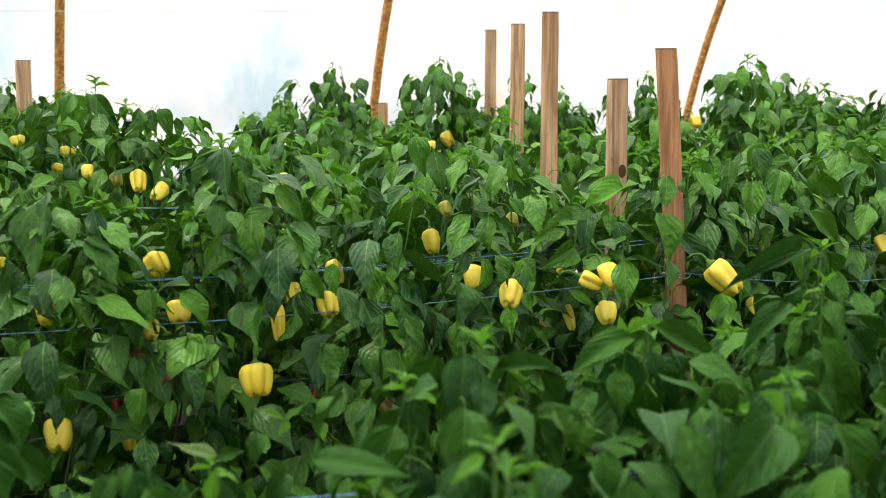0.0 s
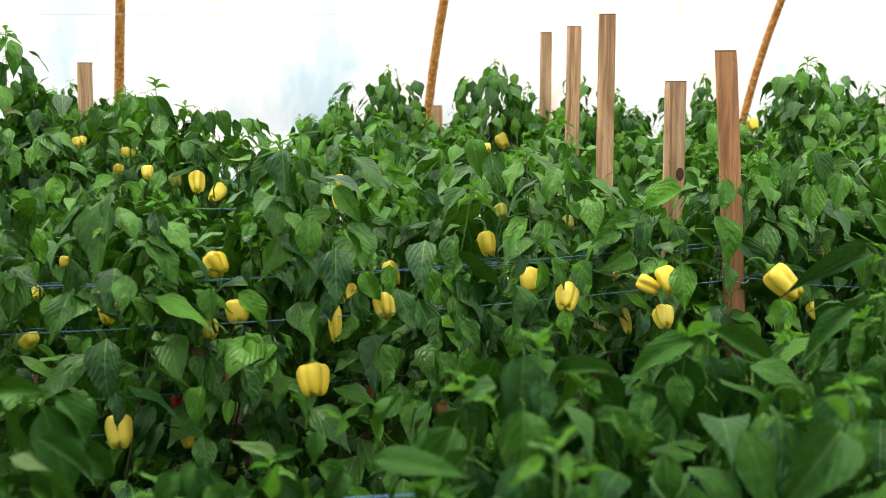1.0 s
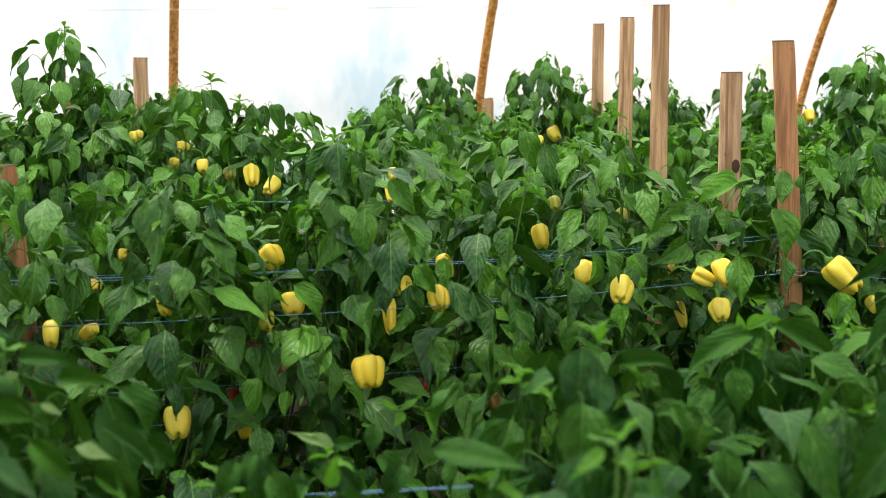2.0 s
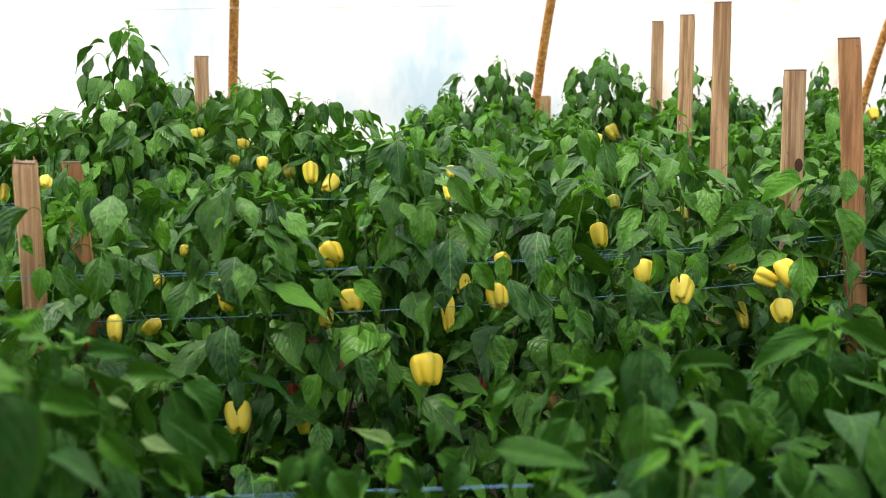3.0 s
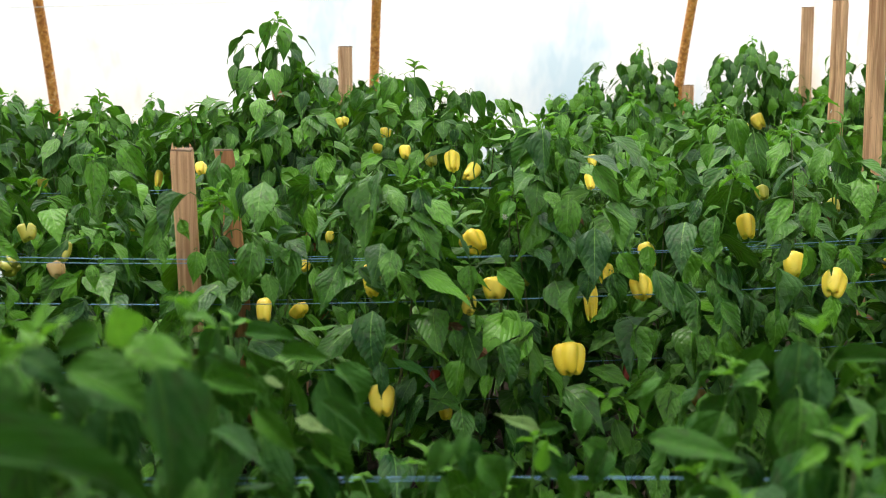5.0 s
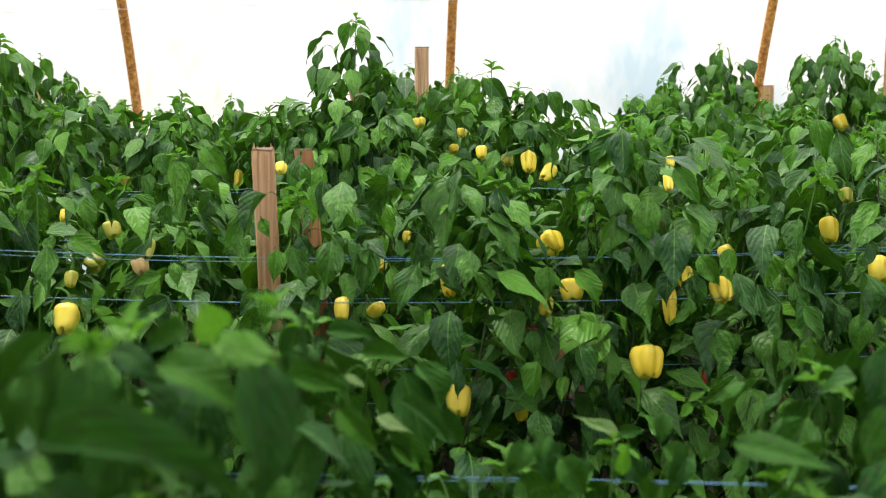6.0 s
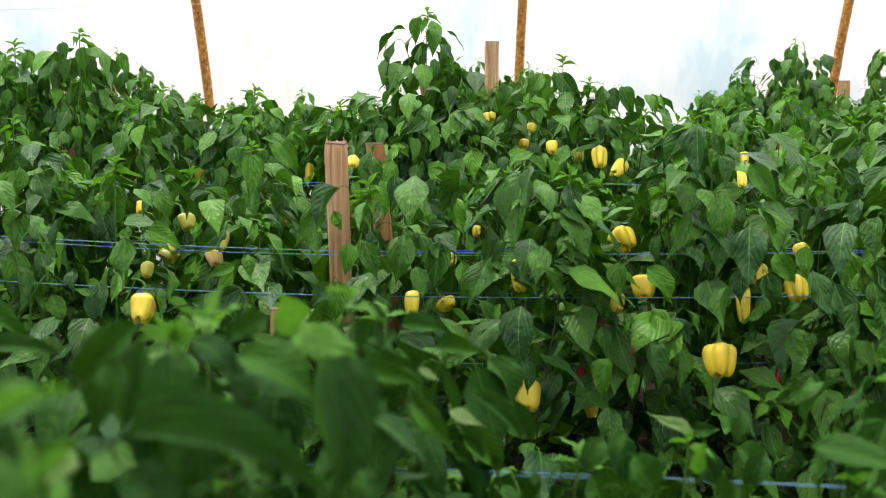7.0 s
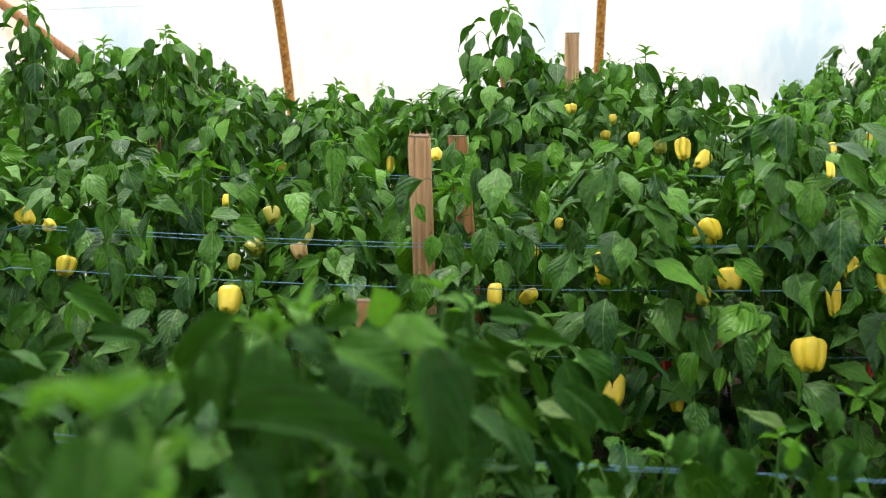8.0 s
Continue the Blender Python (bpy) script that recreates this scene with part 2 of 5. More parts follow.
def leaf_shape(rng, length, width, curl, fold, wave, rows, cols, petiole):
    """A pointed oval blade along +y with its stalk behind the origin; 1 = one metre."""
    verts, faces, uvs, slots = [], [], [], []
    phase, twist = rng.uniform(0, 6.3), rng.uniform(-0.35, 0.35)
    y = z = 0.0
    for i in range(rows + 1):
        v = i / rows
        a = curl * (v - 0.25)
        if i:
            y += length / rows * math.cos(a)
            z -= length / rows * math.sin(a)
        w = width * 5.1 * (v + 0.006) ** 0.84 * (1.0 - v) ** 1.75 if i < rows else 0.0
        for j in range(cols + 1):
            u = 2 * j / cols - 1
            lift = (fold * abs(u) - 0.35 * u * u) * w * 0.5 + wave * length * math.sin(phase + v * 11 + (1.3 if u > 0 else 0)) * u * u
            s = math.sin(twist * v)
            x = u * w * 0.5
            verts.append((x, y + lift * math.sin(a), z + lift * math.cos(a) + x * s))
            uvs.append((u * max(w / width, 0.02), v))
    n = cols + 1
    for i in range(rows):
        for j in range(cols):
            faces.append((i * n + j, i * n + j + 1, (i + 1) * n + j + 1, (i + 1) * n + j))
            slots.append(0)
    if petiole:
        # the stalk arches over from the blade and runs back to the branch
        tv, tf = tube([(0, 0.1 * length, -0.004 * length), (0, -0.05 * length, -0.01 * length), (0.01 * length, -0.12 * length, -0.07 * length), (0.025 * length, -0.14 * length, -0.19 * length),
                       (0.045 * length, -0.09 * length, -0.36 * length)], [0.004 * length, 0.0085 * length, 0.009 * length, 0.0095 * length, 0.011 * length], 4, False)
        base = len(verts)
        verts += [tuple(q) for q in tv]
        uvs += [(0.0, 0.3)] * len(tv)
        faces += [tuple(base + k for k in f) for f in tf]
        slots += [1] * len(tf)
    return verts, faces, uvs, slots


rng = random.Random(11)


def leaf_set(name, count, mat, widths, curls, rows=8, cols=4, petiole=True):
    out = []
    for _ in range(count):
        v, f, u, s = leaf_shape(rng, 1.0, rng.uniform(*widths), rng.uniform(*curls), rng.uniform(0.25, 1.6), rng.uniform(0.015, 0.075), rows, cols, petiole)
        out.append(mesh_of(name, v, f, [mat, STALK], True, s, u))
    return out


LEAVES = leaf_set("leaf", 24, LEAF, (0.42, 0.58), (-0.1, 1.3))
SHADED_BROADS = leaf_set("leaf", 14, SHADED_LEAF, (0.46, 0.6), (0.0, 1.3), 10, 6)
FRESH = leaf_set("leaf", 8, FRESH_LEAF, (0.42, 0.56), (0.0, 1.1))
YOUNGS = leaf_set("young_leaf", 8, YOUNG, (0.3, 0.44), (-0.2, 1.0), 6, 4, False)
# a lighter cut of the same leaf for the plants far off
FAR = [leaf_shape(rng, 1.0, rng.uniform(0.48, 0.62), rng.uniform(0.3, 1.2), rng.uniform(0.1, 0.7), 0.03, 6, 2, k > 5) for k in range(12)]


SHOWN_SET = {
    "n": leaf_set("leaf", 18, LEAF, (0.53, 0.55), (-0.1, 0.95), 10, 6),
    "y": leaf_set("young_leaf", 5, YOUNG, (0.53, 0.55), (-0.15, 0.35), 8, 4, False),
    "b": leaf_set("leaf", 12, SHADED_LEAF, (0.53, 0.55), (0.3, 1.5), 10, 6),
    "w": leaf_set("leaf", 3, WITHERED, (0.53, 0.55), (0.8, 1.8), 8, 4),
    "p": leaf_set("leaf", 3, PALE, (0.53, 0.55), (-0.5, 0.1), 10, 6),
}


def leaf_pose(p, azimuth, drop, roll, size):
    """Blade from p towards the azimuth (radians, 0 = +x), dropping by that many radians."""
    return (Matrix.Translation(p) @ Matrix.Rotation(azimuth - math.pi / 2, 4, "Z") @ Matrix.Rotation(-drop, 4, "X")
            @ Matrix.Rotation(roll, 4, "Y") @ Matrix.Scale(size, 4))



# plants of each bed: x, y of the foot, height of the top shoot
BED_1 = [
    (-0.72, 1.56, 0.88), (-0.66, 1.14, 0.93), (-0.45, 1.02, 0.92), (-0.36, 1.62, 0.86),
    (-0.21, 0.67, 1.01), (-0.08, 1.66, 0.88), (0.12, 1.62, 0.74), (0.32, 1.66, 0.71), (0.36, 1.12, 0.88), (0.50, 1.15, 0.85),
    (0.64, 1.50, 0.88), (0.84, 1.47, 0.90), (0.95, 1.52, 0.88), (1.04, 1.74, 0.84), (1.08, 1.32, 0.88), (1.32, 1.66, 0.90),
    (1.50, 1.88, 0.93), (1.44, 1.38, 0.90), (1.80, 1.74, 0.98),
]
BED_1_OPEN = [(-0.22, 1.20, 0.955), (-0.10, 1.34, 0.95)]  # sparse, with a few large leaves
BED_2_FRONT = [
    (-1.26, 2.64, 1.05), (-0.95, 2.70, 1.07), (-0.70, 2.64, 1.03), (-0.46, 2.70, 1.05), (-0.08, 2.64, 1.07), (0.19, 2.52, 1.07),
    (0.40, 2.64, 1.05), (0.58, 2.64, 1.15), (0.83, 2.64, 1.07), (1.03, 2.64, 1.08), (1.26, 2.70, 1.13), (1.50, 2.64, 1.03),
    (1.76, 2.70, 1.08), (2.01, 2.70, 1.12), (2.34, 2.70, 1.13), (2.64, 2.64, 1.13),
]
BED_2_BACK = [
    (-1.38, 3.10, 1.09), (-1.08, 3.10, 1.11), (-0.74, 3.10, 1.03), (-0.48, 3.10, 1.05), (-0.24, 3.10, 0.98), (0.04, 3.10, 0.97),
    (0.30, 3.10, 1.03), (0.60, 3.10, 1.11), (0.90, 3.10, 1.08), (1.20, 3.10, 1.16), (1.44, 3.10, 1.05), (1.86, 3.10, 1.09),
    (2.10, 3.10, 1.13), (2.40, 3.10, 1.13), (2.76, 3.10, 1.15),
]
BED_3_FRONT = [
    (-1.94, 3.94, 1.42), (-1.62, 3.94, 1.48), (-1.37, 3.94, 1.34), (-1.16, 3.94, 1.38), (-0.90, 3.94, 1.20), (-0.60, 3.94, 1.20),
    (-0.26, 3.94, 1.18), (-0.04, 3.94, 1.45), (-0.13, 3.86, 1.24), (0.04, 3.84, 1.22), (0.16, 3.94, 1.31), (0.40, 3.94, 1.30), (0.60, 3.94, 1.24), (0.86, 3.94, 1.09),
    (1.14, 3.94, 1.20), (1.44, 3.94, 1.18), (1.80, 3.94, 1.20), (2.14, 3.94, 1.16), (2.46, 3.94, 1.24), (2.86, 3.94, 1.43),
    (3.24, 3.94, 1.32), (3.66, 3.94, 1.37), (4.08, 3.94, 1.32),
]
BED_3_BACK = [
    (-1.92, 4.44, 1.28), (-1.44, 4.44, 1.30), (-1.08, 4.44, 1.27), (-0.72, 4.44, 1.15), (-0.36, 4.44, 1.14), (0.00, 4.44, 1.22),
    (0.36, 4.44, 1.28), (0.60, 4.44, 1.20), (0.82, 4.44, 1.04), (1.15, 4.44, 1.15), (1.50, 4.44, 1.21), (1.92, 4.44, 1.16),
    (2.34, 4.44, 1.14), (2.64, 4.44, 1.19), (3.00, 4.44, 1.26), (3.36, 4.44, 1.30), (3.84, 4.44, 1.27),
]
BED_4 = [
    (-2.40, 5.28, 1.36), (-1.92, 5.22, 1.41), (-1.44, 5.40, 1.40), (-1.02, 5.40, 1.23), (-0.60, 5.28, 1.22), (-0.18, 5.40, 1.24),
    (0.18, 5.40, 1.36), (0.40, 5.28, 1.33), (0.60, 5.52, 1.16), (1.10, 5.40, 1.03), (1.32, 5.28, 1.31), (1.57, 5.28, 1.45),
    (1.80, 5.40, 1.33), (2.05, 5.16, 1.48), (2.30, 5.40, 1.33), (2.52, 5.28, 1.44), (2.82, 5.40, 1.35), (3.24, 5.28, 1.44),
    (3.54, 5.04, 1.35), (3.88, 5.22, 1.51), (4.16, 5.16, 1.41), (4.56, 5.40, 1.34), (5.04, 5.28, 1.39),
]
BED_5 = [
    (-2.88, 6.48, 1.30), (-2.40, 6.48, 1.28), (-1.92, 6.48, 1.30), (-1.44, 6.48, 1.25), (-1.00, 6.48, 1.18), (-0.48, 6.48, 1.15),
    (0.00, 6.48, 1.22), (0.48, 6.48, 1.24), (0.90, 6.48, 0.98), (1.44, 6.48, 1.09), (1.92, 6.48, 1.28), (2.40, 6.48, 1.25),
    (2.88, 6.48, 1.30), (3.36, 6.48, 1.30), (3.96, 6.48, 1.28), (4.56, 6.48, 1.30), (5.16, 6.48, 1.32), (5.76, 6.48, 1.32),
]
# fruit: place, width, length, tilt, colour (yellow, green, ripe red, dull for painted shade, peach)
FRUIT_A = [
    (0.580, 2.442, 0.649, 0.0625, 0.074, 0, 'y'), (0.192, 2.436, 0.575, 0.057, 0.067, 0, 'y'), (1.170, 2.484, 0.785, 0.050, 0.075, -35, 'y'),
    (1.111, 2.56, 0.815, 0.046, 0.066, -10, 'y'), (1.363, 2.388, 0.828, 0.045, 0.067, 10, 'y'), (1.336, 2.424, 0.813, 0.038, 0.058, 60, 'y'),
    (1.382, 2.424, 0.739, 0.046, 0.056, -10, 'y'), (1.618, 2.316, 0.822, 0.058, 0.096, 38, 'y'), (0.421, 2.70, 0.862, 0.056, 0.058, 30, 'y'),
    (0.183, 2.56, 0.803, 0.036, 0.077, 0, 'y'), (0.842, 2.760, 0.820, 0.037, 0.066, 10, 'y'), (0.761, 2.544, 0.777, 0.044, 0.060, 0, 'y'),
    (0.648, 2.54, 0.749, 0.028, 0.092, -6, 'y'), (0.693, 2.580, 0.801, 0.034, 0.053, 0, 'y'),
]
FRUIT_B = [
    (0.456, 2.640, 0.764, 0.050, 0.057, 0, 'y'), (0.391, 2.580, 0.740, 0.037, 0.046, 0, 'y'), (0.333, 2.520, 0.531, 0.029, 0.051, 0, 'y'),
    (0.928, 2.640, 0.510, 0.039, 0.051, 0, 'd'), (1.181, 3.000, 0.859, 0.045, 0.072, 0, 'y'), (1.221, 3.000, 0.944, 0.033, 0.042, 0, 'g'),
    (1.705, 2.760, 0.847, 0.039, 0.053, 0, 'g'), (1.369, 2.580, 0.707, 0.027, 0.072, 0, 'y'), (1.860, 2.520, 0.714, 0.031, 0.048, 0, 'y'),
    (2.079, 2.760, 0.824, 0.034, 0.059, 0, 'g'), (2.321, 2.580, 0.840, 0.036, 0.073, 0, 'y'), (1.442, 2.760, 0.781, 0.026, 0.043, 0, 'y'),
    (0.528, 2.640, 0.779, 0.019, 0.022, 0, 'g'), (0.319, 2.580, 0.585, 0.022, 0.033, 0, 'r'),
]
FRUIT_C = [
    (0.742, 2.580, 0.582, 0.016, 0.046, -20, 'r'), (1.697, 2.760, 0.802, 0.027, 0.039, 0, 'g'), (0.528, 3.82, 0.996, 0.046, 0.078, 0, 'y'),
    (0.588, 3.82, 0.961, 0.046, 0.08, -50, 'y'), (0.386, 3.900, 1.022, 0.036, 0.05, 0, 'y'), (0.477, 3.960, 0.995, 0.040, 0.050, 0, 'g'),
    (0.331, 4.080, 1.082, 0.029, 0.037, 0, 'y'), (0.197, 4.080, 1.119, 0.029, 0.033, 0, 'y'), (0.309, 4.080, 1.028, 0.033, 0.033, 0, 'y'),
    (0.952, 3.720, 0.934, 0.030, 0.064, 0, 'y'), (0.992, 3.840, 0.993, 0.030, 0.044, 0, 'y'), (2.112, 5.160, 1.110, 0.064, 0.074, 20, 'y'),
    (1.603, 4.080, 1.093, 0.033, 0.037, 0, 'y'), (3.478, 5.160, 1.191, 0.058, 0.070, 0, 'y'),
]
FRUIT_D = [
    (1.477, 3.120, 0.898, 0.029, 0.048, 0, 'g'), (1.715, 3.840, 0.920, 0.028, 0.040, 0, 'y'), (-0.597, 2.508, 0.738, 0.051, 0.067, 0, 'y'),
    (-0.601, 2.580, 0.808, 0.025, 0.038, 0, 'g'), (-0.454, 2.640, 0.862, 0.028, 0.051, -8, 'g'), (-0.483, 2.700, 0.819, 0.035, 0.043, 20, 'p'),
    (-0.718, 3.000, 0.902, 0.028, 0.034, 0, 'y'), (-0.585, 2.880, 0.879, 0.040, 0.043, 20, 'g'), (-1.077, 2.640, 0.900, 0.042, 0.052, 20, 'y'),
    (-1.075, 2.760, 0.864, 0.031, 0.029, 60, 'y'), (-0.994, 2.640, 0.789, 0.042, 0.049, 0, 'y'), (-0.648, 3.000, 0.787, 0.048, 0.042, 70, 'g'),
    (-0.768, 3.960, 0.928, 0.030, 0.034, 0, 'y'), (-0.043, 2.700, 0.717, 0.032, 0.067, 0, 'y'),
]
FRUIT_E = [
    (0.030, 2.760, 0.704, 0.043, 0.030, 40, 'y'), (-0.409, 3.960, 0.941, 0.026, 0.064, 0, 'y'), (-0.475, 3.840, 0.798, 0.025, 0.033, 0, 'y'),
    (0.181, 4.080, 1.115, 0.031, 0.038, 0, 'y'), (0.436, 5.280, 1.060, 0.040, 0.040, 0, 'y'), (0.114, 3.120, 0.832, 0.023, 0.035, 0, 'y'),
    (0.047, 3.120, 0.761, 0.026, 0.038, 0, 'y'), (1.513, 5.160, 0.980, 0.039, 0.053, 0, 'y'), (-0.176, 2.72, 1.03, 0.024, 0.03, 0, 'y'),
]
FRUIT = FRUIT_A + FRUIT_B + FRUIT_C + FRUIT_D + FRUIT_E
# leaves that hang clear of the rest: foot of the blade, reach of the blade, width, sort (normal, young, pale underside)
SHOWN_LEAVES = []
SHOWN_LEAVES += [
    (0.197, 2.424, 1.060, -0.051, -0.016, -0.023, 0.027, 'y'), (0.176, 2.424, 1.019, -0.022, -0.042, -0.144, 0.075, 'n'), (0.187, 2.376, 1.038, -0.017, -0.026, -0.090, 0.037, 'n'),
    (0.145, 2.460, 1.010, -0.037, -0.017, -0.047, 0.025, 'n'), (0.272, 2.460, 0.999, 0.013, -0.022, -0.075, 0.037, 'n'), (0.258, 2.436, 0.950, 0.056, -0.034, -0.101, 0.048, 'n'),
    (0.156, 2.520, 1.009, -0.031, -0.031, -0.103, 0.033, 'n'), (0.134, 2.520, 0.881, -0.013, -0.016, -0.052, 0.049, 'n'), (0.221, 2.400, 1.050, 0.012, -0.012, -0.041, 0.035, 'y'),
    (0.118, 2.520, 0.904, -0.019, -0.025, -0.083, 0.043, 'n'), (0.397, 4.020, 1.268, -0.003, -0.023, -0.081, 0.044, 'n'), (0.359, 4.020, 1.262, -0.047, -0.028, -0.089, 0.062, 'n'),
]
SHOWN_LEAVES += [
    (0.419, 4.020, 1.263, 0.075, -0.039, -0.115, 0.047, 'n'), (0.314, 3.960, 1.165, 0.072, -0.022, -0.023, 0.050, 'n'), (0.564, 4.020, 1.220, -0.046, -0.025, -0.078, 0.052, 'n'),
    (0.600, 4.020, 1.215, 0.009, -0.024, -0.086, 0.045, 'n'), (0.626, 4.020, 1.219, 0.036, -0.033, -0.108, 0.045, 'n'), (0.252, 4.020, 1.222, -0.034, -0.023, -0.074, 0.064, 'n'),
    (0.229, 3.900, 1.100, -0.051, -0.021, -0.054, 0.042, 'n'), (0.264, 3.900, 1.065, 0.061, -0.019, -0.026, 0.042, 'n'), (0.455, 3.780, 1.044, 0.052, -0.016, 0.015, 0.034, 'n'),
    (0.538, 3.840, 1.095, -0.007, -0.015, -0.052, 0.046, 'n'), (0.567, 3.780, 1.056, 0.016, -0.019, -0.064, 0.052, 'n'), (0.419, 3.780, 1.032, -0.034, -0.024, -0.077, 0.062, 'n'),
]
SHOWN_LEAVES += [
    (0.476, 3.720, 0.952, -0.021, -0.020, -0.066, 0.068, 'n'), (0.610, 3.840, 1.089, 0.051, -0.023, -0.062, 0.060, 'n'), (0.707, 3.840, 1.094, -0.021, -0.020, -0.067, 0.054, 'n'),
    (0.536, 2.520, 1.115, -0.000, -0.031, -0.109, 0.053, 'n'), (0.536, 2.580, 1.105, -0.062, -0.030, -0.089, 0.036, 'n'), (0.539, 2.580, 1.119, -0.048, -0.014, -0.023, 0.028, 'y'),
    (0.576, 2.460, 1.055, 0.004, -0.019, -0.065, 0.055, 'n'), (0.535, 2.580, 1.008, -0.022, -0.020, -0.069, 0.033, 'n'), (0.524, 2.520, 0.938, -0.049, -0.030, -0.093, 0.049, 'n'),
    (0.631, 2.460, 1.038, 0.053, -0.029, -0.080, 0.039, 'n'), (0.589, 2.580, 1.095, 0.015, -0.016, -0.052, 0.033, 'n'), (0.571, 2.520, 0.957, -0.022, -0.021, -0.072, 0.054, 'n'),
]
SHOWN_LEAVES += [
    (0.632, 2.544, 0.953, 0.010, -0.018, -0.061, 0.040, 'n'), (0.651, 2.460, 0.952, 0.042, -0.033, -0.101, 0.051, 'n'), (0.611, 2.376, 0.922, -0.008, -0.035, -0.118, 0.064, 'n'),
    (0.590, 2.520, 0.877, -0.053, -0.020, -0.050, 0.035, 'n'), (0.822, 2.700, 1.029, 0.011, -0.014, -0.047, 0.039, 'n'), (0.835, 2.700, 1.038, 0.047, -0.014, 0.004, 0.018, 'y'),
    (0.822, 2.700, 1.038, -0.010, -0.007, 0.024, 0.013, 'y'), (0.896, 2.700, 1.015, 0.048, -0.025, -0.066, 0.034, 'n'), (0.806, 2.700, 1.023, -0.042, -0.014, -0.034, 0.028, 'n'),
    (0.846, 2.640, 1.006, 0.011, -0.014, -0.046, 0.028, 'n'), (0.791, 2.760, 0.926, 0.067, -0.020, 0.005, 0.039, 'n'), (0.872, 2.700, 0.937, -0.040, -0.014, -0.033, 0.044, 'n'),
]
SHOWN_LEAVES += [
    (0.914, 2.520, 0.928, -0.016, -0.026, -0.089, 0.052, 'n'), (0.869, 2.580, 0.890, 0.042, -0.018, -0.040, 0.055, 'n'), (0.841, 2.496, 0.865, -0.014, -0.027, -0.093, 0.067, 'n'),
    (0.742, 2.436, 0.876, -0.004, -0.019, -0.065, 0.032, 'n'), (0.670, 2.400, 0.867, 0.038, -0.022, -0.061, 0.045, 'n'), (1.090, 2.880, 1.133, 0.017, -0.031, -0.105, 0.051, 'n'),
    (1.093, 2.760, 1.100, 0.013, -0.033, -0.113, 0.052, 'n'), (1.048, 2.820, 1.016, -0.072, -0.028, -0.077, 0.036, 'n'), (1.145, 2.700, 1.063, -0.040, -0.019, -0.060, 0.043, 'n'),
    (1.040, 2.880, 1.070, -0.025, -0.018, -0.061, 0.045, 'n'), (1.147, 2.700, 1.081, -0.051, -0.025, -0.079, 0.038, 'n'), (1.191, 2.640, 1.052, -0.005, -0.021, -0.075, 0.051, 'n'),
]
SHOWN_LEAVES += [
    (1.267, 2.700, 1.090, 0.025, -0.024, -0.077, 0.036, 'n'), (1.095, 2.544, 0.957, -0.058, -0.028, -0.083, 0.058, 'n'), (1.119, 2.496, 0.959, -0.015, -0.024, -0.083, 0.043, 'n'),
    (1.210, 2.580, 0.992, 0.035, -0.020, -0.052, 0.029, 'n'), (1.148, 2.520, 0.949, 0.040, -0.017, -0.033, 0.030, 'n'), (1.113, 2.436, 0.862, -0.000, -0.018, -0.062, 0.056, 'n'),
    (1.200, 2.496, 0.862, 0.033, -0.020, -0.056, 0.038, 'n'), (1.066, 2.520, 0.878, -0.027, -0.018, -0.060, 0.058, 'n'), (1.017, 2.436, 0.829, -0.017, -0.035, -0.118, 0.056, 'n'),
    (1.309, 2.520, 0.931, -0.076, -0.021, -0.035, 0.039, 'n'), (1.350, 2.460, 0.947, -0.022, -0.021, -0.071, 0.082, 'n'), (1.481, 2.520, 1.008, -0.134, -0.033, -0.027, 0.035, 'n'),
]
SHOWN_LEAVES += [
    (1.325, 2.580, 0.995, -0.003, -0.019, -0.065, 0.056, 'n'), (1.374, 2.544, 0.953, -0.114, -0.029, -0.023, 0.026, 'n'), (1.476, 2.544, 0.933, 0.018, -0.025, -0.078, 0.062, 'n'),
    (1.347, 2.520, 0.879, -0.097, -0.027, -0.044, 0.042, 'n'), (1.375, 2.340, 0.866, -0.009, -0.030, -0.103, 0.074, 'n'), (1.597, 2.520, 1.041, -0.017, -0.024, -0.083, 0.060, 'n'),
    (1.532, 2.460, 0.957, 0.021, -0.039, -0.124, 0.074, 'n'), (1.594, 2.640, 0.983, 0.018, -0.015, -0.045, 0.053, 'n'), (1.632, 2.520, 0.896, 0.079, -0.040, -0.087, 0.038, 'n'),
    (1.559, 2.460, 0.850, -0.005, -0.025, -0.085, 0.058, 'n'), (1.563, 2.640, 1.056, 0.030, -0.016, -0.042, 0.045, 'n'), (1.661, 2.544, 1.031, -0.005, -0.014, -0.049, 0.039, 'n'),
]
SHOWN_LEAVES += [
    (1.939, 2.640, 1.104, 0.017, -0.032, -0.103, 0.053, 'n'), (1.891, 2.580, 1.019, -0.023, -0.031, -0.106, 0.057, 'n'), (1.978, 2.580, 1.047, -0.046, -0.029, -0.098, 0.064, 'n'),
    (1.865, 2.640, 1.071, -0.029, -0.027, -0.095, 0.047, 'n'), (2.091, 2.580, 1.048, 0.050, -0.034, -0.090, 0.032, 'n'), (1.972, 2.460, 0.950, 0.075, -0.039, -0.081, 0.042, 'n'),
    (2.215, 2.640, 1.093, -0.055, -0.032, -0.109, 0.064, 'n'), (2.266, 2.640, 1.108, 0.048, -0.027, -0.061, 0.052, 'n'), (2.215, 2.520, 0.957, -0.057, -0.027, -0.087, 0.059, 'n'),
    (2.283, 2.580, 1.064, 0.009, -0.033, -0.110, 0.060, 'n'), (1.940, 2.700, 1.091, -0.031, -0.021, -0.073, 0.054, 'n'), (2.032, 2.700, 1.060, 0.071, -0.026, 0.015, 0.033, 'n'),
]
